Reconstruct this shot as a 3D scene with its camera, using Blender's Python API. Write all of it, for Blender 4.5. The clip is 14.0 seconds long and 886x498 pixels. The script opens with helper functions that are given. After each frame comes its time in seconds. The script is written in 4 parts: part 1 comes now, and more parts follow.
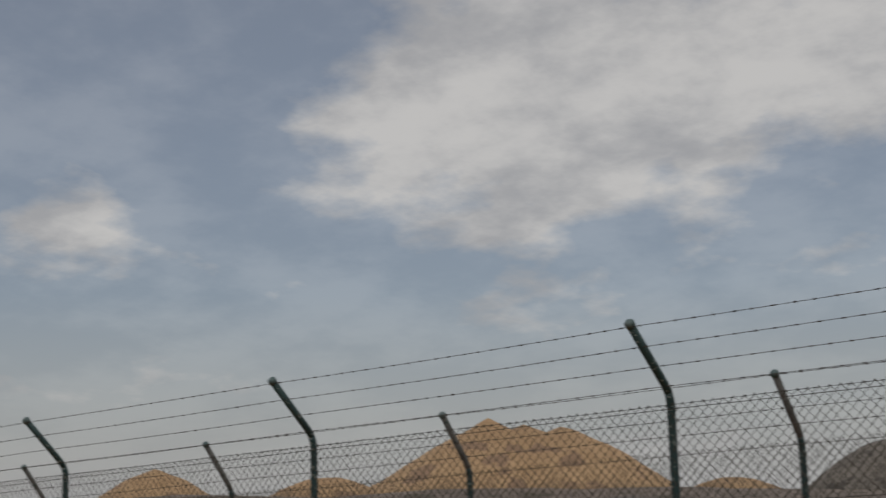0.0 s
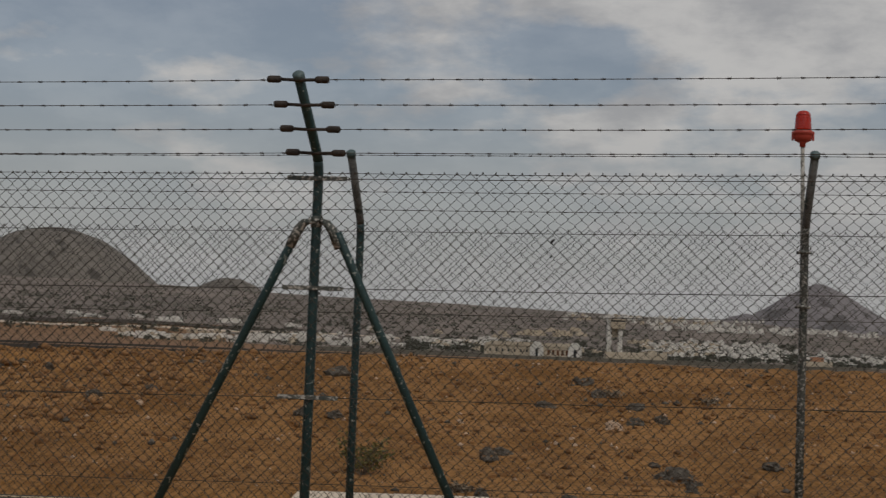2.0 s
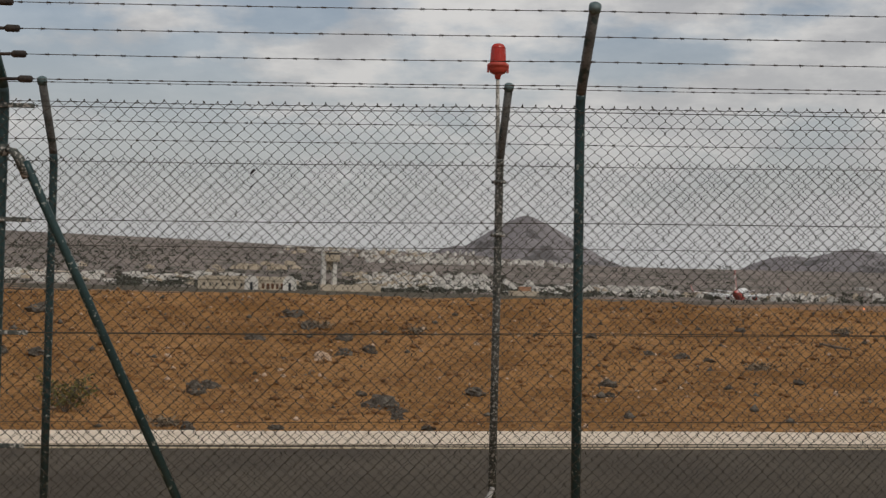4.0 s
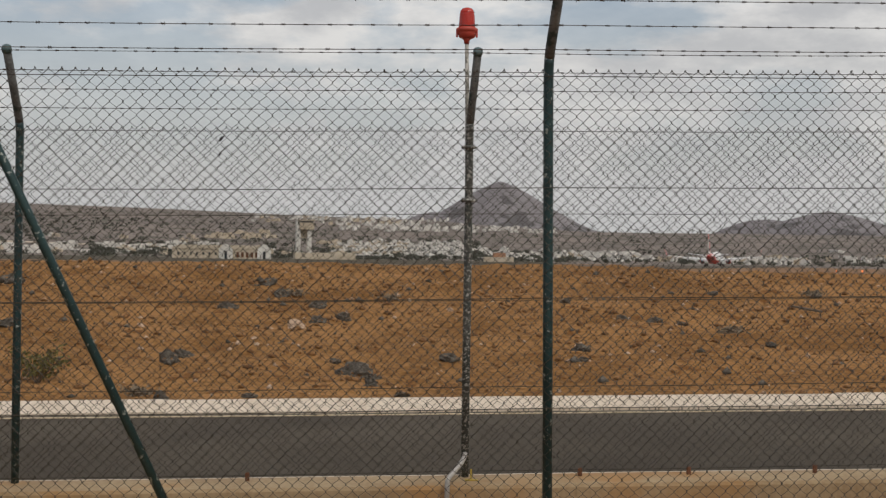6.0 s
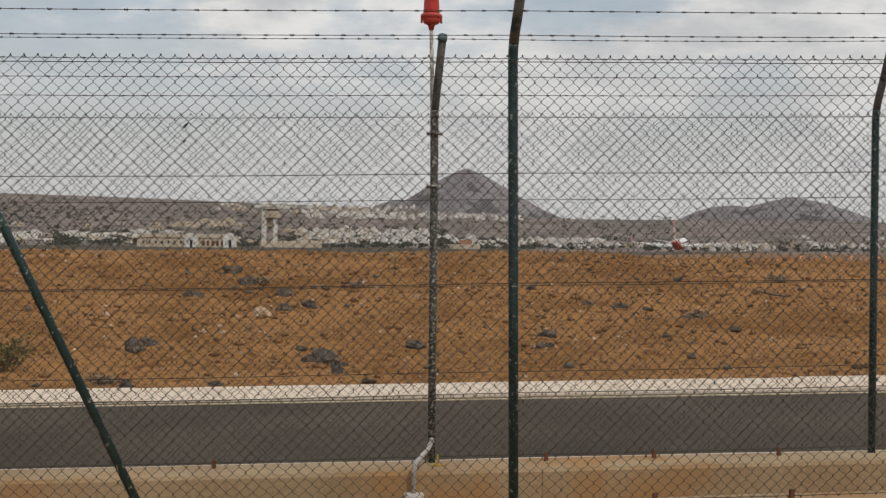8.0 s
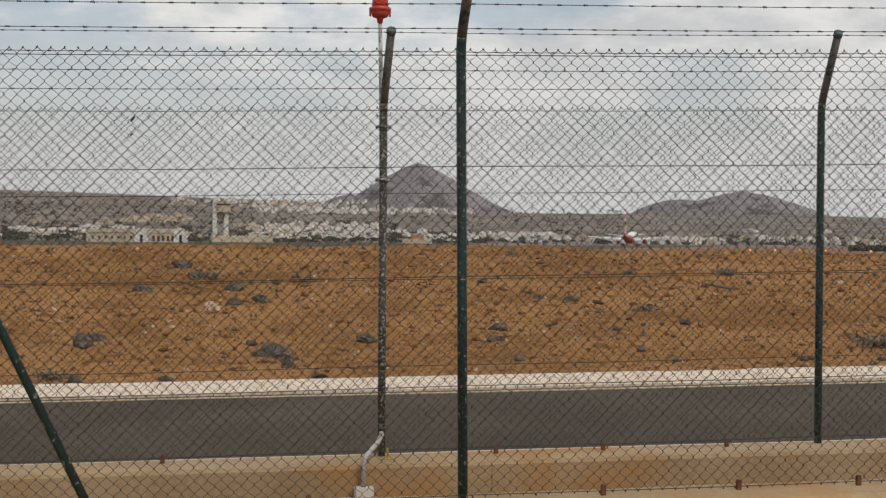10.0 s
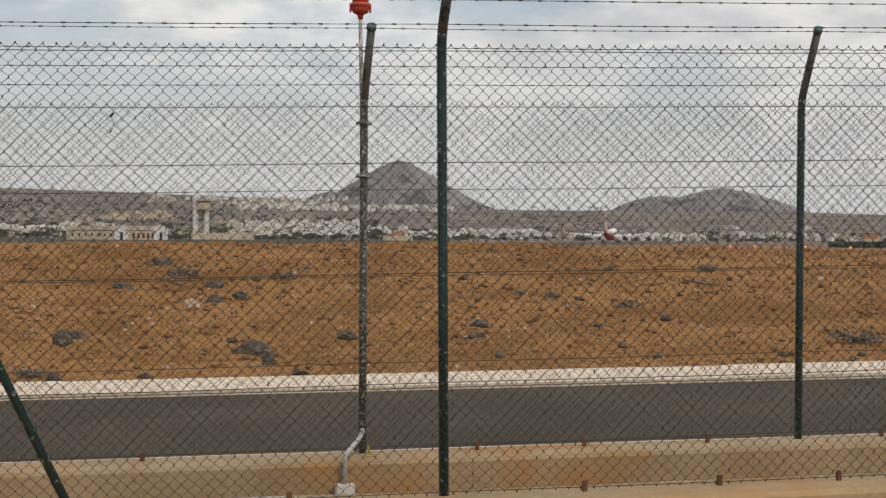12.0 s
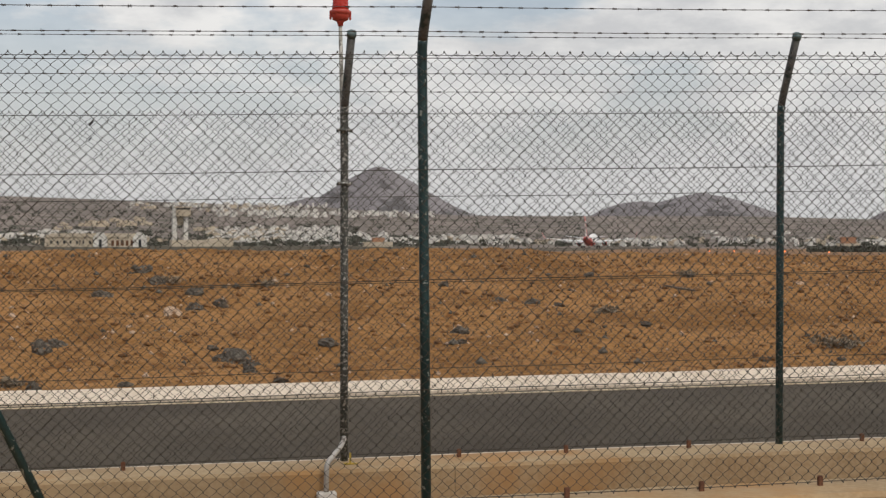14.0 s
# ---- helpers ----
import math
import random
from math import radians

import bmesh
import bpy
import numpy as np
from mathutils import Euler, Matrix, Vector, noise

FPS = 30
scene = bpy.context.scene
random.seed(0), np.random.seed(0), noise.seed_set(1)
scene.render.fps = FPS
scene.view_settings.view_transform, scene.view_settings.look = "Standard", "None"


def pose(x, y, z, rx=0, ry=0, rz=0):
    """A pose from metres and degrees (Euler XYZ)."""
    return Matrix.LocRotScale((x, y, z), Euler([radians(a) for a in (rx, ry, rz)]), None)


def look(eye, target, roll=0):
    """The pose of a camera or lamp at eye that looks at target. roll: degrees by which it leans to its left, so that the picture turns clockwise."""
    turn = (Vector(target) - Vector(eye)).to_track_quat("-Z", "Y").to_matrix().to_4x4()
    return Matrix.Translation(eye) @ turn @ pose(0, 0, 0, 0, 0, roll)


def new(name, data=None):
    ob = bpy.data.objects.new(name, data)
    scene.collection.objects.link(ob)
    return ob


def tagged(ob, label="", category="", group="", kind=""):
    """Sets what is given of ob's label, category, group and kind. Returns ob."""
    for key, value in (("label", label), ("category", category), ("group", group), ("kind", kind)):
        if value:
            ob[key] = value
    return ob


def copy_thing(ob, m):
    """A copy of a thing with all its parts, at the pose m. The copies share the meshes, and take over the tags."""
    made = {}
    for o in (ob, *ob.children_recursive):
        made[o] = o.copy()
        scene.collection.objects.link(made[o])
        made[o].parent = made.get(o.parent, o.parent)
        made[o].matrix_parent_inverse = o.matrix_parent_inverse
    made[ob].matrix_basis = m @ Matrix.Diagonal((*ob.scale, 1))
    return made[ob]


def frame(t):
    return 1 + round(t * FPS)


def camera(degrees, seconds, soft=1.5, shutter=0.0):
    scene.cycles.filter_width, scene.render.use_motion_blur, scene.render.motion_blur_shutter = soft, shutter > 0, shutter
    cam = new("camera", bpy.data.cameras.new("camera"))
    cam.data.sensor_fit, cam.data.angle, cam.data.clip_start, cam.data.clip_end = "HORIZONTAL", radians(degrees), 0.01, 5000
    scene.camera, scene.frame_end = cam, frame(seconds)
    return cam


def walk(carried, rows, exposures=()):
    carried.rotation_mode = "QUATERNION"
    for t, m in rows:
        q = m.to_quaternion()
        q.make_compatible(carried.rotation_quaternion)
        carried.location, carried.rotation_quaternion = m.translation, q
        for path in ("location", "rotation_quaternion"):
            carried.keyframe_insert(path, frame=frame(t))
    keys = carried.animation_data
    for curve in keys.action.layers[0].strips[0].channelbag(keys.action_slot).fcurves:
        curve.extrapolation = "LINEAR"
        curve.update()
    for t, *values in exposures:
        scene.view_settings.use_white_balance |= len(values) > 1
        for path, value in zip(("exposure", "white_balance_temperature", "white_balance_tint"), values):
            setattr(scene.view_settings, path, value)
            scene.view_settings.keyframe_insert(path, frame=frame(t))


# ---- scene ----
# the camera: held by hand behind a perimeter fence, panning after a landing aircraft
cam = camera(33.6, 14.0, soft=1.3, shutter=0.15)
ROWS = [
    (0.0, -0.15, -0.064, 1.616, 11.51, 1.43, 40.07),
    (0.5, -0.159, -0.032, 1.637, 9.07, 1.3, 28.65),
    (1.0, -0.136, -0.04, 1.626, 6.05, -0.48, 19.13),
    (1.5, -0.134, -0.053, 1.619, 4.23, -1.42, 13.26),
    (2.0, -0.132, -0.01, 1.636, 3.5, -2.25, 7.54),
    (2.5, -0.086, 0.002, 1.632, 3.27, -1.83, 4.38),
    (3.0, -0.073, 0.004, 1.623, 2.65, -1.95, 0.75),
    (3.5, -0.059, -0.0, 1.622, 2.0, -1.5, -1.71),
    (4.0, -0.04, -0.017, 1.617, 1.25, -1.45, -3.55),
    (4.2, -0.035, -0.015, 1.616, 0.9, -1.42, -4.12),
    (6.3, -0.012, 0.006, 1.611, -0.13, -0.72, -4.66),
    (6.5, -0.012, 0.008, 1.611, -0.2, -0.68, -4.83),
    (7.0, -0.013, -0.007, 1.611, -0.21, -0.77, -5.02),
    (7.5, -0.012, -0.017, 1.606, -0.37, -0.75, -5.39),
    (8.0, -0.009, -0.01, 1.602, -0.5, -0.57, -5.85),
    (8.5, -0.01, 0.006, 1.602, -0.61, -0.64, -6.25),
    (9.0, -0.004, -0.011, 1.601, -0.72, -0.68, -6.77),
    (11.5, 0.014, -0.006, 1.592, -0.67, -0.16, -8.49),
    (12.0, 0.012, 0.004, 1.593, -0.82, -0.36, -8.47),
    (12.5, 0.009, 0.007, 1.597, -0.98, -0.22, -8.81),
    (13.0, 0.008, 0.008, 1.595, -1.04, -0.14, -9.01),
    (13.5, 0.012, 0.008, 1.592, -0.89, 0.02, -9.14),
    (14.0, 0.005, 0.011, 1.599, -0.58, -0.13, -9.26),
]
walk(cam, [(t, pose(x, y, z, 90 + p, r, w)) for t, x, y, z, p, r, w in ROWS],
     [(0.0, -0.55), (1.0, -0.8), (1.5, -0.78), (2.5, -0.58), (3.0, -0.48), (4.0, -0.25), (6.5, 0.0), (9.0, 0.1), (14.0, 0.2)])

# ---- light: bright broken cloud, sun veiled, high on the right behind the camera ----
SUN_EL, SUN_AZ = radians(50), radians(150)
world = bpy.data.worlds.new("sky")
scene.world = world
world.use_nodes = True
wt = world.node_tree
wt.nodes.clear()


def wn(kind, **kw):
    n = wt.nodes.new(kind)
    for k, v in kw.items():
        n.inputs[k].default_value = v
    return n


sky = wt.nodes.new("ShaderNodeTexSky")
sky.sky_type = 'NISHITA'
sky.sun_disc = False
sky.sun_elevation, sky.sun_rotation = SUN_EL, SUN_AZ
sky.air_density, sky.dust_density, sky.ozone_density = 1.0, 2.5, 0.2
tc = wt.nodes.new("ShaderNodeTexCoord")
sep = wt.nodes.new("ShaderNodeSeparateXYZ")
wt.links.new(tc.outputs["Generated"], sep.inputs[0])
# clouds lie in a flat deck: divide the direction by its height
up = wn("ShaderNodeMath"); up.operation = 'MAXIMUM'; up.inputs[1].default_value = 0.0
wt.links.new(sep.outputs["Z"], up.inputs[0])
add = wn("ShaderNodeMath"); add.operation = 'ADD'; add.inputs[1].default_value = 0.30
wt.links.new(up.outputs[0], add.inputs[0])
div = wt.nodes.new("ShaderNodeVectorMath"); div.operation = 'DIVIDE'
comb = wt.nodes.new("ShaderNodeCombineXYZ")
for k in "XYZ":
    wt.links.new(add.outputs[0], comb.inputs[k])
wt.links.new(tc.outputs["Generated"], div.inputs[0])
wt.links.new(comb.outputs[0], div.inputs[1])
shift = wt.nodes.new("ShaderNodeVectorMath"); shift.operation = 'ADD'
shift.inputs[1].default_value = (3.22, 1.90, 0.0)
wt.links.new(div.outputs[0], shift.inputs[0])
cl = wn("ShaderNodeTexNoise", Scale=2.3, Detail=11.0, Roughness=0.55, Distortion=0.0)
wt.links.new(shift.outputs[0], cl.inputs["Vector"])
# the cover grows with height and towards the right
cover = cl.outputs["Fac"]
for axis, lo_, hi_, a_, b_ in (("Z", 0.13, 0.25, -0.055, 0.045), ("X", -0.2, 0.15, -0.035, 0.13)):
    grow = wt.nodes.new("ShaderNodeMapRange")
    grow.interpolation_type = 'SMOOTHSTEP'
    for k, v in (("From Min", lo_), ("From Max", hi_), ("To Min", a_), ("To Max", b_)):
        grow.inputs[k].default_value = v
    wt.links.new(sep.outputs[axis], grow.inputs["Value"])
    plus = wn("ShaderNodeMath"); plus.operation = 'ADD'
    wt.links.new(cover, plus.inputs[0])
    wt.links.new(grow.outputs[0], plus.inputs[1])
    cover = plus.outputs[0]
ramp = wt.nodes.new("ShaderNodeValToRGB")
ramp.color_ramp.elements[0].position, ramp.color_ramp.elements[1].position = 0.475, 0.555
ramp.color_ramp.elements[0].color = (0.30, 0.30, 0.30, 1)
ramp.color_ramp.elements[1].color = (0.88, 0.88, 0.88, 1)
wt.links.new(cover, ramp.inputs[0])
# thin veil that thickens towards the horizon
veil = wt.nodes.new("ShaderNodeMapRange")
veil.inputs["From Min"].default_value, veil.inputs["From Max"].default_value = 0.03, 0.17
veil.inputs["To Min"].default_value, veil.inputs["To Max"].default_value = 0.92, 0.0
wt.links.new(sep.outputs["Z"], veil.inputs["Value"])
shade = wn("ShaderNodeTexNoise", Scale=4.5, Detail=7.0, Roughness=0.6)
wt.links.new(shift.outputs[0], shade.inputs["Vector"])
tone = wt.nodes.new("ShaderNodeMix"); tone.data_type = 'RGBA'
tone.inputs["A"].default_value = (5.3, 5.25, 5.3, 1)
tone.inputs["B"].default_value = (8.3, 8.05, 7.75, 1)
puff = wt.nodes.new("ShaderNodeMapRange")
puff.interpolation_type = 'SMOOTHSTEP'
puff.inputs["From Min"].default_value, puff.inputs["From Max"].default_value = 0.36, 0.64
wt.links.new(shade.outputs["Fac"], puff.inputs["Value"])
wt.links.new(puff.outputs[0], tone.inputs["Factor"])
mix = wt.nodes.new("ShaderNodeMix"); mix.data_type = 'RGBA'
wt.links.new(ramp.outputs[0], mix.inputs["Factor"])
wt.links.new(sky.outputs[0], mix.inputs["A"])
wt.links.new(tone.outputs["Result"], mix.inputs["B"])
bg = wn("ShaderNodeBackground", Strength=0.10)
haze = wt.nodes.new("ShaderNodeMix"); haze.data_type = 'RGBA'
wt.links.new(veil.outputs[0], haze.inputs["Factor"])
wt.links.new(mix.outputs["Result"], haze.inputs["A"])
haze.inputs["B"].default_value = (5.35, 5.32, 5.3, 1)
wt.links.new(haze.outputs["Result"], bg.inputs[0])
wo = wt.nodes.new("ShaderNodeOutputWorld")
wt.links.new(bg.outputs[0], wo.inputs[0])

sun = new("sun", bpy.data.lights.new("sun", 'SUN'))
sun.data.energy, sun.data.angle, sun.data.color = 1.2, radians(10), (1.0, 0.94, 0.85)
sd = Vector((math.sin(SUN_AZ) * math.cos(SUN_EL), math.cos(SUN_AZ) * math.cos(SUN_EL), math.sin(SUN_EL)))
sun.matrix_world = look(sd * 60, (0, 0, 0))


# ---- materials ----
def mat(name, a, b, rough=0.8, metal=0.0, scale=4.0, fine=40.0, bump=0.3, depth=0.01, spots=None, spot_scale=9.0, spot_at=0.62, gloss=0.5, spot_soft=0.05):
    """Two base colours mixed by a coarse and a fine noise, optional spots of wear or dirt, relief."""
    m = bpy.data.materials.new(name)
    m.use_nodes = True
    nt = m.node_tree
    bs = nt.nodes["Principled BSDF"]
    co = nt.nodes.new("ShaderNodeTexCoord")

    def noi(s, d=5.0):
        n = nt.nodes.new("ShaderNodeTexNoise")
        n.inputs["Scale"].default_value, n.inputs["Detail"].default_value = s, d
        nt.links.new(co.outputs["Object"], n.inputs["Vector"])
        return n.outputs["Fac"]

    def math_(op, x, y):
        n = nt.nodes.new("ShaderNodeMath")
        n.operation = op
        for i, q in enumerate((x, y)):
            if isinstance(q, float):
                n.inputs[i].default_value = q
            else:
                nt.links.new(q, n.inputs[i])
        return n.outputs[0]

    def mixc(f, x, y):
        n = nt.nodes.new("ShaderNodeMix")
        n.data_type = 'RGBA'
        nt.links.new(f, n.inputs["Factor"])
        for k, q in (("A", x), ("B", y)):
            if isinstance(q, tuple):
                n.inputs[k].default_value = (*q, 1)
            else:
                nt.links.new(q, n.inputs[k])
        return n.outputs["Result"]

    def step(x, lo, hi):
        n = nt.nodes.new("ShaderNodeMapRange")
        n.interpolation_type = 'SMOOTHSTEP'
        n.inputs["From Min"].default_value, n.inputs["From Max"].default_value = lo, hi
        nt.links.new(x, n.inputs["Value"])
        return n.outputs[0]
    n1, n2 = noi(scale), noi(fine, 8.0)
    f = step(math_('ADD', math_('MULTIPLY', n1, 0.55), math_('MULTIPLY', n2, 0.45)), 0.38, 0.62)
    col = mixc(f, a, b)
    if spots:
        col = mixc(step(noi(spot_scale, 7.0), spot_at, spot_at + spot_soft), col, spots)
    nt.links.new(col, bs.inputs["Base Color"])
    bs.inputs["Specular IOR Level"].default_value = gloss
    bs.inputs["Roughness"].default_value, bs.inputs["Metallic"].default_value = rough, metal
    if bump:
        bp = nt.nodes.new("ShaderNodeBump")
        bp.inputs["Strength"].default_value, bp.inputs["Distance"].default_value = bump, depth
        nt.links.new(n2, bp.inputs["Height"])
        nt.links.new(bp.outputs[0], bs.inputs["Normal"])
    return m


EARTH = mat("red_brown_earth", (0.207, 0.102, 0.034), (0.355, 0.187, 0.072), 0.95, scale=0.6, fine=11.0, bump=1.0, depth=0.08, gloss=0.1, spots=(0.195, 0.09, 0.03), spot_scale=2.6, spot_at=0.61)
# dry scrub ground, its base colours greyed to include the distance haze
PLAIN = mat("hazed_scrub_plain", (0.132, 0.108, 0.090), (0.218, 0.178, 0.148), 0.95, scale=0.006, fine=0.045, bump=0.3, depth=0.8, spots=(0.10, 0.085, 0.062), spot_scale=0.014, spot_at=0.55)
SCRUBLAND = mat("dark_scrub_ground", (0.060, 0.055, 0.040), (0.115, 0.098, 0.070), 0.95, scale=0.03, fine=0.4, bump=0.4, depth=0.2, gloss=0.1)
FIELD = mat("airfield_dirt", (0.17, 0.085, 0.033), (0.24, 0.125, 0.05), 0.95, scale=0.03, fine=0.5, bump=0.4, depth=0.1)
ASPHALT = mat("asphalt", (0.062, 0.050, 0.037), (0.092, 0.076, 0.056), 0.9, scale=0.6, fine=60, bump=0.5, depth=0.004, spots=(0.12, 0.095, 0.072), spot_scale=14, spot_at=0.68, gloss=0.15)
RUNWAY = mat("runway_asphalt", (0.105, 0.09, 0.073), (0.15, 0.128, 0.103), 1.0, scale=0.05, fine=2, bump=0.2, gloss=0.05)
LAVA = mat("dark_lava_ground", (0.050, 0.041, 0.034), (0.095, 0.078, 0.064), 0.95, scale=0.02, fine=0.15, bump=0.4, depth=0.5, gloss=0.1)
STRIP = mat("old_dark_asphalt", (0.036, 0.029, 0.023), (0.055, 0.045, 0.036), 1.0, scale=0.05, fine=2, bump=0.2, gloss=0.03)
CONCRETE = mat("stained_concrete", (0.33, 0.225, 0.12), (0.44, 0.325, 0.19), 0.9, scale=1.3, fine=30, bump=0.5, depth=0.004, spots=(0.40, 0.222, 0.085), spot_scale=0.9, spot_at=0.48, spot_soft=0.16)
KERB = mat("pale_kerb_concrete", (0.58, 0.48, 0.37), (0.72, 0.62, 0.50), 0.9, scale=1.5, fine=25, bump=0.4, depth=0.004, spots=(0.42, 0.33, 0.24), spot_scale=2.2, spot_at=0.64)
LINE = mat("worn_road_paint", (0.52, 0.40, 0.25), (0.62, 0.51, 0.36), 0.8, scale=3, fine=40, bump=0.1, spots=(0.25, 0.20, 0.15), spot_scale=16, spot_at=0.58)
GREEN = mat("green_painted_steel", (0.010, 0.036, 0.039), (0.018, 0.054, 0.056), 0.42, scale=3, fine=50, bump=0.2, depth=0.001, spots=(0.30, 0.33, 0.30), spot_scale=42, spot_at=0.61)
WORN = mat("worn_green_paint", (0.040, 0.052, 0.047), (0.11, 0.112, 0.098), 0.65, scale=6, fine=60, bump=0.3, depth=0.001, spots=(0.42, 0.405, 0.37), spot_scale=55, spot_at=0.50, spot_soft=0.12)
ARM = mat("weathered_grey_paint", (0.066, 0.068, 0.066), (0.135, 0.137, 0.132), 0.7, scale=7, fine=60, bump=0.3, depth=0.001, spots=(0.025, 0.04, 0.036), spot_scale=12, spot_at=0.56, spot_soft=0.1)
CAP = mat("teal_plastic_cap", (0.06, 0.105, 0.108), (0.11, 0.155, 0.158), 0.5, scale=9, fine=60, bump=0.1)
WIRE = mat("green_coated_wire", (0.033, 0.028, 0.020), (0.060, 0.050, 0.036), 0.55, scale=4, fine=40, bump=0)
BARB = mat("dull_barbed_wire", (0.035, 0.03, 0.027), (0.085, 0.07, 0.058), 0.6, metal=0.3, scale=5, fine=40, bump=0)
SLEEVE = mat("dark_corroded_sleeve", (0.022, 0.018, 0.016), (0.06, 0.045, 0.036), 0.8, scale=14, fine=80, bump=0.4, depth=0.002)
RUST = mat("rusty_iron", (0.09, 0.035, 0.018), (0.18, 0.075, 0.035), 0.85, scale=12, fine=80, bump=0.4, depth=0.002)
GALV = mat("grey_galvanised_pipe", (0.38, 0.36, 0.33), (0.52, 0.50, 0.46), 0.6, metal=0.2, scale=5, fine=50, bump=0.2, depth=0.001, spots=(0.18, 0.15, 0.12), spot_scale=14, spot_at=0.60)
PIPE = mat("weathered_conduit", (0.13, 0.125, 0.105), (0.30, 0.29, 0.255), 0.7, scale=9, fine=50, bump=0.3, depth=0.001, spots=(0.46, 0.44, 0.40), spot_scale=16, spot_at=0.52)
BOX = mat("white_box_plastic", (0.60, 0.57, 0.52), (0.72, 0.69, 0.64), 0.6, scale=5, fine=40, bump=0.1)
ROCK = mat("dark_lava_rock", (0.078, 0.068, 0.056), (0.178, 0.159, 0.133), 0.95, scale=3, fine=18, bump=0.9, depth=0.03, gloss=0.15, spots=(0.25, 0.13, 0.055), spot_scale=4.5, spot_at=0.60)
STONE = mat("pale_stone", (0.42, 0.29, 0.19), (0.60, 0.45, 0.33), 0.95, scale=4, fine=20, bump=0.6, depth=0.02)
CLOD = mat("earth_clod", (0.15, 0.07, 0.024), (0.36, 0.19, 0.075), 0.95, scale=4, fine=20, bump=0.8, depth=0.03)
SHRUB = mat("dry_shrub_leaf", (0.085, 0.085, 0.026), (0.18, 0.155, 0.05), 0.8, scale=3, fine=20, bump=0)
DRYLEAF = mat("dead_shrub_leaf", (0.16, 0.125, 0.085), (0.26, 0.21, 0.15), 0.9, scale=3, fine=20, bump=0)
TWIG = mat("dry_twig", (0.13, 0.10, 0.075), (0.20, 0.16, 0.12), 0.9, scale=6, fine=40, bump=0.2)
# distance haze is painted into this grey-mauve base colour
HILL_HAZE = mat("hazed_volcanic_slope", (0.172, 0.158, 0.162), (0.225, 0.208, 0.212), 0.95, scale=0.01, fine=0.08, bump=0.5, depth=3.0, spots=(0.105, 0.098, 0.098), spot_scale=0.015, spot_at=0.56)
HILL_TAN = mat("tan_volcanic_slope", (0.36, 0.235, 0.13), (0.46, 0.31, 0.175), 0.95, scale=0.006, fine=0.06, bump=0.5, depth=3.0, spots=(0.26, 0.17, 0.11), spot_scale=0.010, spot_at=0.58)
# dark rock, greyed in its base colour to stand for distance haze
HILL_DARK = mat("hazed_dark_slope", (0.130, 0.116, 0.102), (0.190, 0.170, 0.148), 0.95, scale=0.01, fine=0.08, bump=0.5, depth=3.0, spots=(0.075, 0.068, 0.06), spot_scale=0.02, spot_at=0.56)
# whitewash dimmed in its base colour, for the low contrast haze gives
WHITE = mat("hazed_whitewash_wall", (0.56, 0.53, 0.48), (0.74, 0.71, 0.66), 0.9, scale=0.1, fine=1.0, bump=0.1)
BEIGE = mat("sand_coloured_wall", (0.46, 0.38, 0.28), (0.56, 0.48, 0.37), 0.9, scale=0.1, fine=1.0, bump=0.1)
ORANGE = mat("terracotta_wall", (0.42, 0.21, 0.12), (0.50, 0.27, 0.16), 0.9, scale=0.1, fine=1.0, bump=0.1)
DARKGLASS = mat("dark_window_glass", (0.02, 0.024, 0.03), (0.035, 0.04, 0.045), 0.15, scale=1, fine=5, bump=0)
# foliage green paled towards grey, with the haze mixed into the colour
TREE = mat("hazed_foliage", (0.058, 0.060, 0.046), (0.105, 0.108, 0.082), 0.9, scale=0.2, fine=1.5, bump=0.3, depth=0.3)


def scrub_foot(m, low, high, colour):
    """Dark scrub that climbs the foot of a bare slope in an uneven line."""
    nt = m.node_tree
    bs = nt.nodes["Principled BSDF"]
    bare = bs.inputs["Base Color"].links[0].from_socket
    co = nt.nodes.new("ShaderNodeTexCoord")
    sp = nt.nodes.new("ShaderNodeSeparateXYZ")
    nt.links.new(co.outputs["Object"], sp.inputs[0])
    no = nt.nodes.new("ShaderNodeTexNoise")
    no.inputs["Scale"].default_value, no.inputs["Detail"].default_value = 0.012, 8.0
    nt.links.new(co.outputs["Object"], no.inputs["Vector"])
    ma = nt.nodes.new("ShaderNodeMath")
    ma.operation = 'MULTIPLY_ADD'
    ma.inputs[1].default_value = 110.0
    nt.links.new(no.outputs["Fac"], ma.inputs[0])
    nt.links.new(sp.outputs["Z"], ma.inputs[2])
    mr = nt.nodes.new("ShaderNodeMapRange")
    mr.interpolation_type = 'SMOOTHSTEP'
    mr.inputs["From Min"].default_value, mr.inputs["From Max"].default_value = low + 55, high + 55
    nt.links.new(ma.outputs[0], mr.inputs["Value"])
    mx = nt.nodes.new("ShaderNodeMix")
    mx.data_type = 'RGBA'
    mx.inputs["A"].default_value = (*colour, 1)
    nt.links.new(mr.outputs[0], mx.inputs["Factor"])
    nt.links.new(bare, mx.inputs["B"])
    nt.links.new(mx.outputs["Result"], bs.inputs["Base Color"])


scrub_foot(HILL_TAN, 35, 120, (0.155, 0.118, 0.084))


def plain(name, col, rough=0.5, metal=0.0, emit=0.0, alpha_glass=False):
    m = bpy.data.materials.new(name)
    m.use_nodes = True
    b = m.node_tree.nodes["Principled BSDF"]
    b.inputs["Base Color"].default_value = (*col, 1)
    b.inputs["Roughness"].default_value, b.inputs["Metallic"].default_value = rough, metal
    if alpha_glass:
        b.inputs["Transmission Weight"].default_value = 0.3
    if emit:
        b.inputs["Emission Color"].default_value = (*col, 1)
        b.inputs["Emission Strength"].default_value = emit
    return m


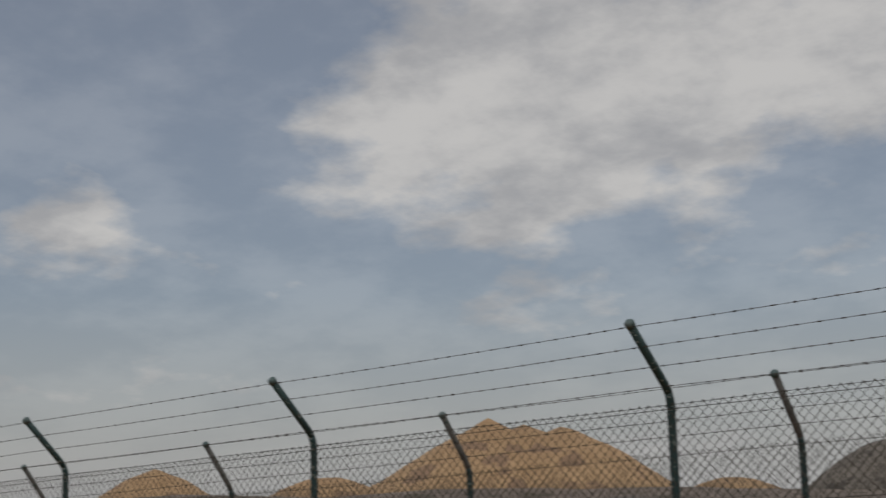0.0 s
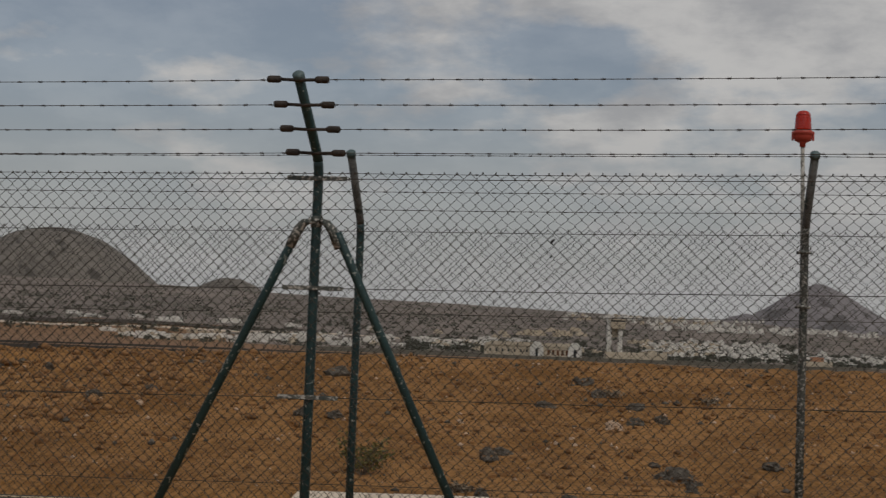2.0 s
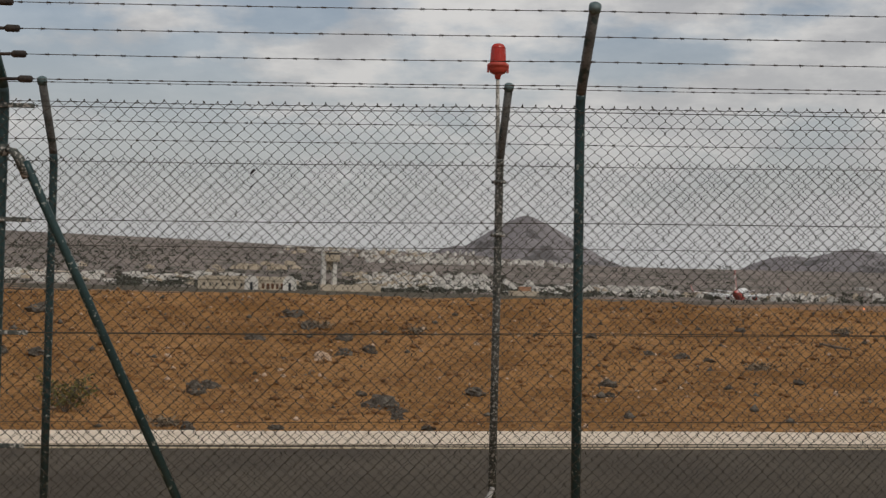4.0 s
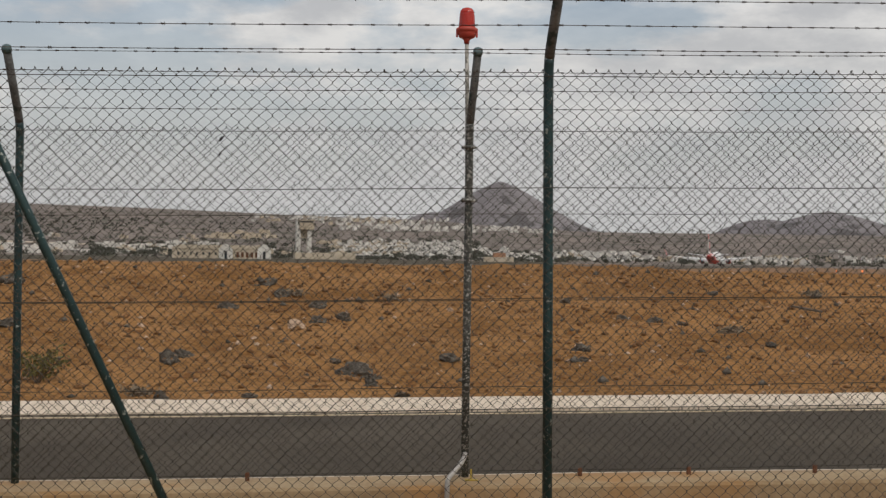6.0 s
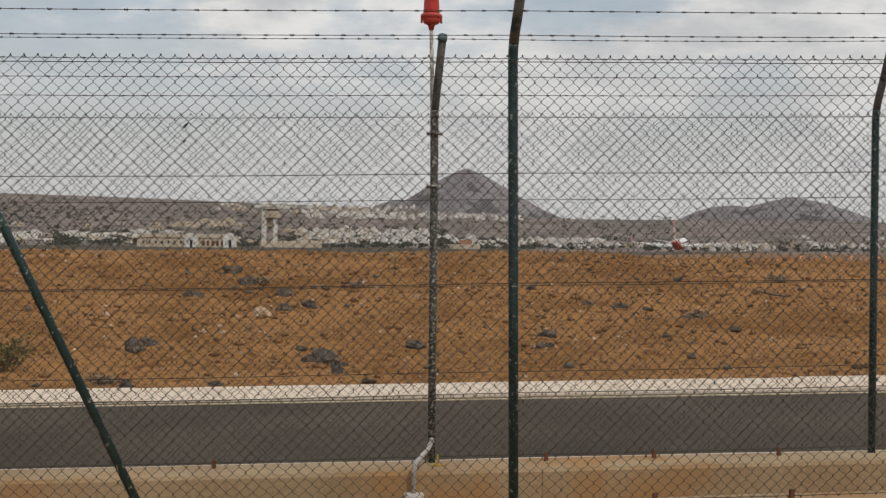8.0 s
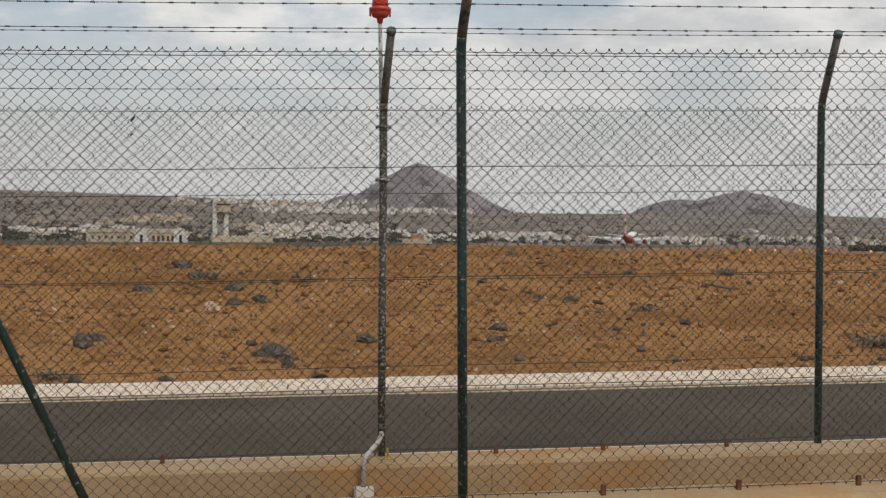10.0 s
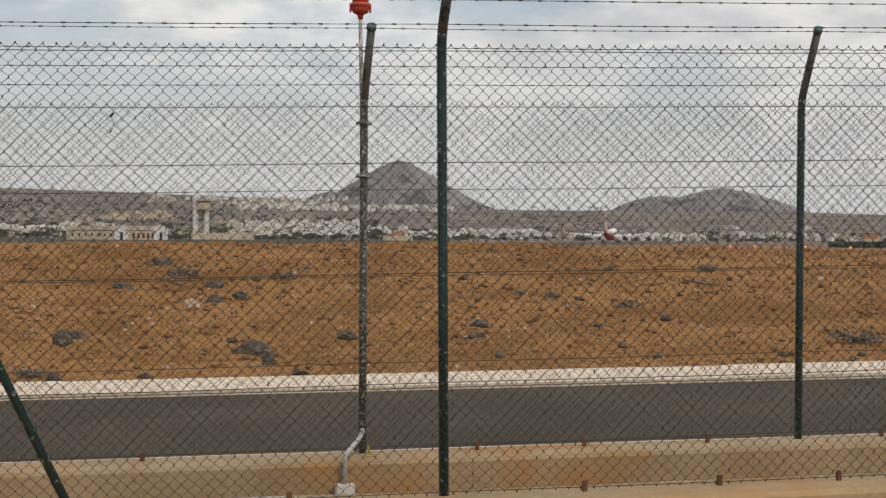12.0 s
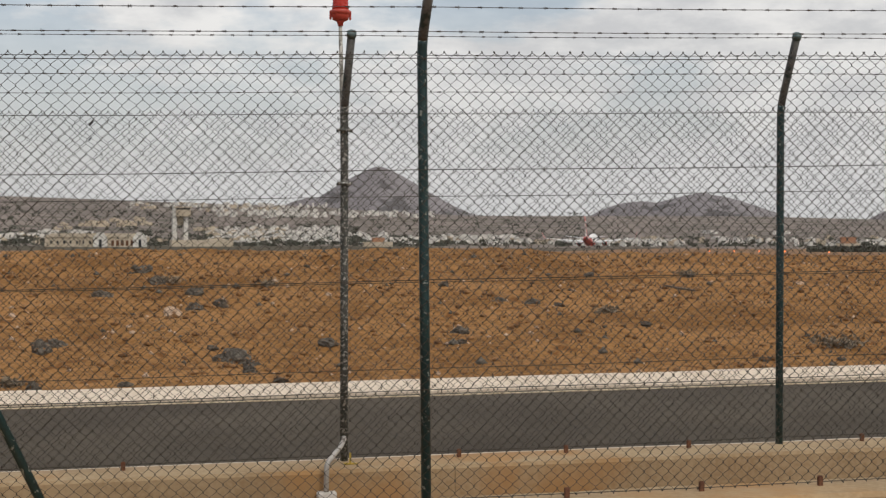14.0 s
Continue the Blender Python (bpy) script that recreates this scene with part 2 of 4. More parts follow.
RED_LENS = plain("red_lamp_glass", (0.60, 0.030, 0.012), 0.18, alpha_glass=True)
RED_BASE = plain("red_painted_metal", (0.46, 0.06, 0.04), 0.45)
GLOW = plain("orange_lamp", (1.0, 0.20, 0.045), 0.3, emit=2.6)
TYRE = plain("black_rubber", (0.018, 0.018, 0.019), 0.8)
STEEL = plain("brushed_metal", (0.45, 0.46, 0.48), 0.35, 0.9)
SCRAP = plain("black_plastic_scrap", (0.02, 0.02, 0.02), 0.7)


# ---- small mesh tools ----
def obj(name, verts, faces, material, parent=None, smooth=False):
    me = bpy.data.meshes.new(name)
    me.from_pydata([tuple(map(float, v)) for v in verts], [], [tuple(map(int, f)) for f in faces])
    me.materials.append(material)
    if smooth:
        me.shade_smooth()
    ob = new(name, me)
    ob.parent = parent
    return ob


def part(name, bm, material, parent, label="", smooth=False):
    bmesh.ops.recalc_face_normals(bm, faces=bm.faces)
    me = bpy.data.meshes.new(name)
    bm.to_mesh(me)
    bm.free()
    me.materials.append(material)
    if smooth:
        me.shade_smooth()
    ob = new(name, me)
    ob.parent = parent
    if label:
        tagged(ob, label)
    return ob


def sweep(path, radii, seg=10, closed_ends=True):
    """Vertices and faces of a round bar along a path."""
    path = [Vector(p) for p in path]
    vs, fs = [], []
    n = len(path)
    if not isinstance(radii, (list, tuple)):
        radii = [radii] * n
    for i, p in enumerate(path):
        d = (path[min(i + 1, n - 1)] - path[max(i - 1, 0)]).normalized()
        a = Vector((1, 0, 0)) if abs(d.x) < 0.9 else Vector((0, 1, 0))
        u = d.cross(a).normalized()
        w = d.cross(u)
        for k in range(seg):
            q = 2 * math.pi * k / seg
            vs.append(p + radii[i] * (math.cos(q) * u + math.sin(q) * w))
    for i in range(n - 1):
        for k in range(seg):
            k2 = (k + 1) % seg
            fs.append((i * seg + k, i * seg + k2, (i + 1) * seg + k2, (i + 1) * seg + k))
    if closed_ends:
        fs.append(tuple(range(seg))[::-1])
        fs.append(tuple((n - 1) * seg + k for k in range(seg)))
    return vs, fs


def bar(name, path, radii, material, parent, seg=10, label=""):
    ob = obj(name, *sweep(path, radii, seg), material, parent, smooth=seg > 6)
    if label:
        tagged(ob, label)
    return ob


def box_bm(x0, x1, y0, y1, z0, z1, bevel=0.0):
    bm = bmesh.new()
    bmesh.ops.create_cube(bm, size=1)
    for v in bm.verts:
        v.co = Vector((x0 + (v.co.x + 0.5) * (x1 - x0), y0 + (v.co.y + 0.5) * (y1 - y0), z0 + (v.co.z + 0.5) * (z1 - z0)))
    if bevel:
        bmesh.ops.bevel(bm, geom=bm.edges[:], offset=bevel, segments=2, affect='EDGES')
    return bm


def prism_strip(name, xs, profile, material, parent=None, rise=0.0, wob=0.0):
    """A long bar along x: profile is (y, z) pairs; the ground rises by rise per metre."""
    vs, fs = [], []
    m = len(profile)
    for i, x in enumerate(xs):
        for y, z in profile:
            vs.append((x, y + wob * noise.noise((x * 1.7, y, z * 3)), z + rise * x + wob * noise.noise((x * 2.3, z * 3, y + 7))))
    for i in range(len(xs) - 1):
        for k in range(m):
            fs.append((i * m + k, i * m + (k + 1) % m, (i + 1) * m + (k + 1) % m, (i + 1) * m + k))
    fs.append(tuple(range(m))[::-1])
    fs.append(tuple((len(xs) - 1) * m + k for k in range(m)))
    ob = obj(name, vs, fs, material, parent)
    bm = bmesh.new()
    bm.from_mesh(ob.data)
    bmesh.ops.recalc_face_normals(bm, faces=bm.faces)
    bm.to_mesh(ob.data)
    bm.free()
    return ob


# ---- the ground: one sheet to the horizon ----
CREST_Y, FOOT_Y = 30.0, 15.12


def smooth(a, b, x):
    t = np.clip((x - a) / (b - a), 0, 1)
    return t * t * (3 - 2 * t)


def ridge_el(az):
    """Elevation in degrees of the far upland's skyline."""
    return np.interp(az, [-75, -46, -30, -26, -18, -12, -7, -4, -1, 2, 4, 6, 10, 15, 22, 27, 45], [2.0, 2.1, 2.1, 1.75, 1.70, 1.60, 1.48, 1.38, 1.27, 1.19, 1.17, 1.0, 0.80, 0.79, 0.70, 0.60, 0.5]) \
        + smooth(-20, -34, az) * (0.22 * np.sin(np.radians(az * 62)) + 0.13 * np.sin(np.radians(az * 151 + 60)))


def wave(x, y, s):
    return np.array([noise.noise((float(a) * s, float(b) * s, 0.37)) for a, b in zip(np.ravel(x), np.ravel(y))]).reshape(np.shape(x))


def airfield(d):
    """Height of the airfield, which falls gently away from the bank."""
    return -1.0 - 0.0075 * np.clip(d - 200.0, 0, 1300)


def ground_z(x, y, rough=True):
    x, y = np.asarray(x, float), np.asarray(y, float)
    xs = np.clip(x, -14, 14)
    near = 0.016 * xs
    z = np.where(y < 8.4, -0.28, np.where(y < 9.9, -0.28, -0.06)) + near
    z = np.where(y < 6.5, 0.0 + near, z)
    crest = 1.195 + 0.015 * np.sin(x * 0.21 + 1) - 0.12 * smooth(0, 5, -6.0 - x) - 0.22 * smooth(0, 6, -11.0 - x) - 0.6 * smooth(0, 6, -17.5 - x) - 0.10 * smooth(7, 15, x)
    up = np.clip((y - FOOT_Y) / (CREST_Y - FOOT_Y), 0, 1)
    bank = 0.03 + near * (1 - up) + (crest - 0.03) * (0.9 * up + 0.1 * smooth(0, 1, up))
    z = np.where(y > FOOT_Y - 0.1, bank, z)
    fall = smooth(CREST_Y + 1, 62, y)
    z = np.where(y > CREST_Y, bank * (1 - fall) - 1.0 * fall, z)
    d = np.hypot(x, y)
    az = np.degrees(np.arctan2(x, np.maximum(y, 1e-6)))
    lo = airfield(d)
    el = ridge_el(az)
    t = np.clip((d - 1500) / 1500, 0, 1)
    hi = np.tan(np.radians(-0.47 + (el + 0.47) * t ** 0.85)) * d + 1.6
    far = np.where((d > 1500) & (y > 0), hi, lo)
    far = np.where(d > 3000, np.tan(np.radians(el)) * 3000 + 1.6 - (d - 3000) * 0.008, far)
    z = np.where((y > 62) & (d > 200), far, z)
    return z


def spaced(lo, hi, step, far, k=1.16):
    out = list(np.arange(lo, hi + 1e-6, step))
    s, v = step, out[-1]
    while v < far:
        s *= k
        v += s
        out.append(v)
    s, v = step, out[0]
    while v > -far:
        s *= k
        v -= s
        out.insert(0, v)
    return out


gx = spaced(-26, 16, 0.2, 4700, 1.12)
gy = [v for v in spaced(14.7, 31.5, 0.15, 4700, 1.12)]
XX, YY = np.meshgrid(gx, gy)
ZZ = ground_z(XX, YY)
onbank = (YY > FOOT_Y + 0.05) & (YY < 45) & (np.abs(XX) < 45)


def relief(x, y):
    """Humps, ruts and crumbled soil on the bank."""
    k = min(1, max(0, (y - FOOT_Y) / 1.2))
    r = 0.10 * noise.noise((x * 0.55, y * 0.55, 1.0)) + 0.07 * noise.noise((x * 1.6, y * 1.6, 3.0)) + 0.045 * noise.noise((x * 3.4, y * 3.4, 6.0))
    if x < -9:
        r += (0.22 * abs(noise.noise((x * 1.1, y * 1.1, 9.0))) + 0.12 * noise.noise((x * 2.6, y * 2.6, 4.0))) * min(1, (-9 - x) / 3)
    return k * r


for i, j in np.argwhere(onbank):
    ZZ[i, j] += relief(float(XX[i, j]), float(YY[i, j]))
ny, nx = XX.shape
gverts = np.stack([XX.ravel(), YY.ravel(), ZZ.ravel()], 1)
ii = (np.arange(ny - 1)[:, None] * nx + np.arange(nx - 1)[None]).ravel()
gfaces = np.stack([ii, ii + 1, ii + nx + 1, ii + nx], 1)
gm = bpy.data.meshes.new("ground")
gm.from_pydata(gverts.tolist(), [], gfaces.tolist())
for m in (EARTH, FIELD, PLAIN, SCRUBLAND):
    gm.materials.append(m)
cx = (XX[:-1, :-1] + XX[1:, 1:]).ravel() / 2
cy = (YY[:-1, :-1] + YY[1:, 1:]).ravel() / 2
dist = np.hypot(cx, cy)
caz = np.degrees(np.arctan2(cx, np.maximum(cy, 1e-6)))
gm.polygons.foreach_set("material_index", np.where((dist > 300) & (dist < 1480) & (caz > -13) & (caz < 9), 3, np.where(dist > 620 + 1230 * smooth(-11, -17, caz), 2, np.where((cy > 36) | (dist > 70), 1, 0))).astype(np.int32))
gm.shade_smooth()
ground = tagged(new("ground", gm), "red-brown stony earth bank and dry plain running to the uplands", "ground", kind="structure")


def height(x, y):
    return float(ground_z(x, y))


# service road, its edge line and its kerb, the runway
rx = [-60 + i * 0.5 for i in range(201)]
road = tagged(prism_strip("road", rx, [(9.9, -0.20), (14.62, -0.20), (14.62, -0.045), (12.2, -0.02), (9.9, -0.045)], ASPHALT, rise=0.016), "grey worn asphalt service road behind the fence", "road", kind="structure")
tagged(prism_strip("road_edge_line", rx, [(14.37, -0.05), (14.44, -0.05), (14.44, -0.036), (14.37, -0.036)], LINE, rise=0.016), "worn pale painted line along the road edge", "line", kind="structure")
kerb = tagged(new("kerb"), "pale concrete kerb stones along the foot of the earth bank", "kerb", kind="structure")
kx = -3.6
kerb_mesh = None
while kx < 24:
    if kerb_mesh is None:
        bm = bmesh.new()
        prof = [(14.64, -0.2), (14.64, -0.022), (14.72, -0.006), (15.12, 0.045), (15.22, 0.045), (15.20, -0.2)]
        L = [[bm.verts.new((x, y, z + 0.016 * x)) for y, z in prof] for x in (0.001, 0.999)]
        for k in range(6):
            bm.faces.new((L[0][k], L[0][(k + 1) % 6], L[1][(k + 1) % 6], L[1][k]))
        bm.faces.new(L[0]); bm.faces.new(L[1][::-1])
        ks = part("kerb_stone", bm, KERB, kerb)
        kerb_mesh = ks.data
        ks.location = (kx, 0, 0.016 * kx)
    else:
        ks = new("kerb_stone", kerb_mesh)
        ks.parent = kerb
        ks.location = (kx, random.uniform(-0.012, 0.012), 0.016 * kx + random.uniform(-0.006, 0.006))
    kx += 1.0
HD = radians(21)
RW = Vector((86, 386, 0))
rd, rs = Vector((math.sin(HD), math.cos(HD), 0)), Vector((math.cos(HD), -math.sin(HD), 0))


def ribbon(name, a0, a1, b0, b1, top, material):
    """A slab of paving along the runway's direction that follows the fall of the airfield."""
    V, F = [], []
    n = max(2, int((a1 - a0) / 20))
    for i in range(n + 1):
        for b, dz in ((b0, -0.25), (b1, -0.25), (b1, 0), (b0, 0)):
            q = RW + rd * (a0 + (a1 - a0) * i / n) + rs * b
            V.append((q.x, q.y, float(airfield(q.length)) + top + dz))
    for i in range(n):
        F += [(i * 4 + k, i * 4 + (k + 1) % 4, i * 4 + 4 + (k + 1) % 4, i * 4 + 4 + k) for k in range(4)]
    F += [(3, 2, 1, 0), (n * 4, n * 4 + 1, n * 4 + 2, n * 4 + 3)]
    return obj(name, V, F, material)


tagged(ribbon("runway", -372, 620, -23, 23, 0.06, RUNWAY), "worn grey-brown asphalt runway across the airfield", "runway", kind="structure")
tagged(ribbon("airfield_strip", -372, -190, -112, -23.5, 0.09, STRIP), "dark asphalt strip beside the runway", "pavement", kind="structure")


# ---- the two fences ----
PITCH = 3.0 / 44


def zigzag(x0, x1, y, zb, zt, rise, r, seed, tilt=0.0):
    """Chain-link wire netting between two posts: each wire zigzags from bottom to top."""
    n = round((x1 - x0) / PITCH)
    w = (x1 - x0) / n
    rows = round((zt - zb) / (w / 2))
    h = (zt - zb) / rows
    k = np.arange(2 * n)
    j = np.arange(rows + 1)
    K, Jn = np.meshgrid(k, j, indexing="ij")
    X = x0 + K * w / 2 + np.where((Jn + K) % 2 == 0, 0.0, w / 2)
    Z = zb + Jn * h
    rng = np.random.default_rng(seed)
    a, b, c = rng.uniform(0, 6, 3)
    Y = y + 0.010 * np.sin(X * 2.3 + a) * np.sin(Z * 2.1 + b) + np.where((Jn + K) % 2 == 0, 0.0022, -0.0022)
    X = X + 0.006 * np.sin(Z * 3.1 + c) + 0.004 * np.sin(X * 5 + Z * 2 + a) + rng.normal(0, 0.0016, X.shape)
    Z = Z + 0.007 * np.sin(X * 1.9 + b) * np.sin((Z - zb) * 1.3) + rng.normal(0, 0.0016, X.shape) + rise * X
    # a short upright twist where neighbouring wires hook into each other
    twist = np.where((Jn == 0) | (Jn == rows), 0.0040, 0.0038)
    P = np.stack([np.stack([X, Y, Z - twist], -1), np.stack([X, Y, Z + twist], -1)], 2).reshape(2 * n, 2 * (rows + 1), 3)
    vs, off = [], ((r, 0, 0), (-r * 0.5, r * 0.87, 0), (-r * 0.5, -r * 0.87, 0))
    fat = np.ones((2 * n, 2 * (rows + 1), 1))
    fat[:, -2:] = 1.45
    fat[:, :2] = 1.4
    V = np.stack([P + np.array(o) * 1.25 * fat for o in off], 2).reshape(-1, 3)
    nj = 2 * (rows + 1)
    base = (np.arange(2 * n)[:, None] * nj + np.arange(nj - 1)[None]).ravel() * 3
    F = np.concatenate([np.stack([base + p, base + q, base + 3 + q, base + 3 + p], 1) for p, q in ((0, 1), (1, 2), (2, 0))])
    return V, F


def fast_obj(name, V, F, material, parent):
    me = bpy.data.meshes.new(name)
    me.vertices.add(len(V)); me.vertices.foreach_set("co", np.asarray(V, np.float32).ravel())
    me.loops.add(F.size); me.loops.foreach_set("vertex_index", F.astype(np.int32).ravel())
    me.polygons.add(len(F)); me.polygons.foreach_set("loop_start", np.arange(0, F.size, F.shape[1], dtype=np.int32))
    me.update(calc_edges=True)
    me.materials.append(material)
    ob = new(name, me)
    ob.parent = parent
    return ob


def barbed(name, pts, parent, seed):
    """Two twisted strands with four-point barbs."""
    rng = random.Random(seed)
    vs, fs = [], []

    def put(v, f):
        o = len(vs)
        vs.extend(v)
        fs.extend(tuple(i + o for i in q) for q in f)
    for a, b in zip(pts, pts[1:]):
        a, b = Vector(a), Vector(b)
        n = 14
        sag = rng.uniform(0.002, 0.008)
        run = [a.lerp(b, i / n) - Vector((0, 0, sag * 4 * (i / n) * (1 - i / n))) for i in range(n + 1)]
        put(*sweep(run, 0.0021, 5))
        L = (b - a).length
        t = rng.uniform(0.03, 0.1)
        while t < L - 0.02:
            f = t / L
            p = a.lerp(b, f) - Vector((0, 0, sag * 4 * f * (1 - f)))
            for s in (-0.006, 0.006):
                d = Vector((rng.uniform(-0.5, 0.5), rng.uniform(-1, 1), rng.uniform(-1, 1))).normalized() * 0.0095
                put(*sweep([p + Vector((s, 0, 0)) - d, p + Vector((s, 0, 0)) + d], 0.0012, 3))
            put(*sweep([p - Vector((0.011, 0, 0)), p + Vector((0.011, 0, 0))], 0.0042, 5))
            t += 0.122 + rng.uniform(-0.018, 0.018)
    return obj(name, vs, fs, BARB, parent)


def post(parent, x, y, zb, zbend, ytip, ztip, r, material, lean=0.0, foot=0.0):
    """A steel tube, bent outwards near its top, with a plastic cap."""
    c = 0.09
    d = Vector((lean, ytip - y, ztip - zbend)).normalized()
    bend = Vector((x, y, zbend))
    path = [(x + foot, y, zb), (x + foot / 2, y, (zb + zbend) / 2), (x, y, zbend - c)]
    for i in range(1, 5):
        t = i / 5
        p0, p2 = bend - Vector((0, 0, c)), bend + d * c
        path.append(((1 - t) ** 2) * p0 + 2 * t * (1 - t) * bend + t * t * p2)
    tip = Vector((x + lean, ytip, ztip))
    path += [bend + d * c, tip]
    p = bar("post", path[:6], r, material, parent, 14)
    bar("arm", path[5:], r, ARM if material is not GREEN or x > 0.9 or y > 9 else material, p, 14, "weathered bent arm of the post")
    bar("cap", [tip - d * 0.032, tip - d * 0.030, tip + d * 0.002, tip + d * 0.010, tip + d * 0.015], [r + 0.001, r + 0.005, r + 0.005, r * 0.85, r * 0.4], CAP, p, 14, "faded teal plastic cap")
    return p


def fence(label, xs, y, base, top, bend_z, tip_y, tip_z, rise, r, materials, levels, seed, offs, strands=(0.07, 0.275)):
    f = tagged(new("chain_link_fence"), label, "fence", group="perimeter fences")
    posts = [post(f, x + off, y, base + rise * x - 0.05, bend_z + rise * x, tip_y, tip_z + rise * x, r, m, -off, 0.028 if x == 1.14 else 0.0) for x, m, off in zip(xs, materials, offs)]
    for i, (a, b) in enumerate(zip(xs, xs[1:])):
        V, F = zigzag(a, b, y - r - 0.006, base + 0.008, top, rise, 0.0021, seed + i)
        tagged(fast_obj("wire_netting", V, F, WIRE, f), kind="stuff")
    for z in levels:
        bar("tension_wire", [(x, y - r - 0.010, z + rise * x + (0.0 if k % 2 == 0 else -0.006)) for k, x in enumerate(np.linspace(xs[0], xs[-1], 2 * len(xs) - 1))], 0.0024, WIRE, f, 5)
    for k in range(4):
        t = strands[0] + strands[1] * k
        yy, zz = tip_y + (y - tip_y) * t, tip_z + (bend_z - tip_z) * t
        barbed("barbed_wire", [(x, yy - r - 0.004, zz + rise * x) for x in xs], f, seed * 7 + k)
    return f, posts


FX = [-13.9, -10.9, -7.875, -4.818, -1.89, 1.14, 4.17, 7.2]
RX = [-17.1, -14.1, -11.1, -8.1, -5.012, -2.038, 0.942, 3.957, 7.0, 10.0]
front, fposts = fence("tall green chain-link fence topped with barbed wire on a concrete kerb", FX, 7.67, 0.16, 2.532, 2.592, 7.243, 2.991, 0.02, 0.0265,
                      [GREEN] * 8, (2.499, 1.914, 1.335, 0.757, 0.178), 11, [0, 0, 0, 0, 0.034, 0, 0, 0])
rear, rposts = fence("second weathered chain-link fence with barbed wire on a low concrete wall", RX, 9.765, 0.09, 2.40, 2.421, 9.413, 2.874, 0.019, 0.0265,
                     [GREEN, GREEN, GREEN, GREEN, GREEN, GREEN, WORN, GREEN, GREEN, GREEN], (2.378, 1.825, 1.25, 0.672, 0.112), 41, [0, 0, 0, 0, 0, 0.02, -0.013, 0.028, 0, 0], (0.045, 0.247))

# ---- fence footings: kerb under the front netting, low wall under the rear one ----
cxs = [-20 + i * 0.5 for i in range(67)]
tagged(prism_strip("front_kerb", cxs, [(7.36, -0.4), (7.36, 0.13), (7.39, 0.155), (7.80, 0.155), (7.83, 0.13), (7.83, -0.4)], CONCRETE, rise=0.02, wob=0.006), "low stained concrete footing under the front fence", "kerb", kind="structure")
wall = tagged(new("wall_rear"), "low concrete footing wall with rusty stains", "wall", kind="structure")
wx = [-19.0, -14.4, -10.4, -6.4, -2.4, 1.62, 5.6, 9.6, 13.6]
for a, b in zip(wx, wx[1:]):
    n = 9
    prism_strip("wall_section", [a + 0.0015 + (b - a - 0.003) * i / n for i in range(n + 1)],
                [(9.40, -0.5), (9.40, 0.05), (9.412, 0.072), (9.84, 0.072), (9.85, 0.06), (9.85, -0.5)], CONCRETE, wall, rise=0.0165, wob=0.005)
tagged(prism_strip("wall_coping", cxs, [(9.854, -0.3), (9.854, 0.064), (9.858, 0.069), (9.890, 0.069), (9.896, 0.062), (9.896, -0.3)], KERB, rise=0.0165, wob=0.006), "pale worn mortar edge behind the footing wall", "kerb", kind="structure")
# rusty hold-down clips along both footings
for (y, z0, rise, holder, xs) in ((7.625, 0.155, 0.02, front, [-6.9, -5.6, -3.6, -2.8, -0.5, 0.35, 1.92, 2.67, 3.35, 4.8]), (9.72, 0.072, 0.0165, rear, [-7.0, -5.9, -3.9, -3.0, -0.51, 1.7, 2.44, 3.31, 4.58, 5.5])):
    for x in xs:
        part("footing_clip", box_bm(x - 0.014, x + 0.014, y - 0.012, y + 0.012, z0 + rise * x - 0.02, z0 + rise * x + 0.055, 0.004), RUST, holder, "rusty iron clip")

# straining post of the front fence: cross bars, wire grips and two braces
px, rise = FX[4] + 0.034, 0.02
for z in (2.507, 1.92, 1.34, 0.76):
    zz = z + rise * px - 0.005
    bm = box_bm(px - 0.165, px + 0.165, 7.628, 7.640, zz - 0.012, zz + 0.012, 0.004)
    part("straining_bar", bm, WORN, front, "dull worn steel bar")
for k in range(4):
    t = 0.07 + 0.275 * k
    yy, zz = 7.243 + 0.427 * t - 0.034, 2.991 + rise * px + (2.592 - 2.991) * t
    gx_ = px - 0.034 * (1 - t)
    g = bar("wire_grip", [(gx_ - 0.09, yy, zz), (gx_ - 0.02, yy, zz - 0.003), (gx_ + 0.05, yy, zz - 0.002), (gx_ + 0.09, yy, zz)], 0.0085, SLEEVE, front, 8, "rusty wire strainer bar")
    for s in (-1, 1):
        bar("grip_sleeve", [(gx_ + s * 0.085, yy, zz), (gx_ + s * 0.093, yy, zz), (gx_ + s * 0.10, yy, zz), (gx_ + s * 0.150, yy, zz), (gx_ + s * 0.158, yy, zz), (gx_ + s * 0.163, yy, zz)], [0.008, 0.016, 0.0185, 0.0185, 0.016, 0.005], SLEEVE, g, 10, "dark swollen strainer sleeve")
bar("collar", [(px, 7.67, 2.205), (px, 7.67, 2.265)], 0.0315, WORN, front, 14, "clamp collar of the braces")
for s in (-1, 1):
    foot, head = (1.07, 0.115) if s < 0 else (1.10, 0.138)
    br = bar("brace", [(px + s * (head - 0.017), 7.645, 2.175), (px + s * head, 7.645, 2.14), (px + s * foot, 7.645, 0.14)], 0.024, GREEN, front, 12)
    bar("brace_end", [(px + s * 0.022, 7.645, 2.238), (px + s * 0.060, 7.645, 2.228), (px + s * 0.092, 7.645, 2.190), (px + s * 0.135, 7.645, 2.095)], [0.016, 0.023, 0.027, 0.027], WORN, br, 10, "flattened worn brace end")

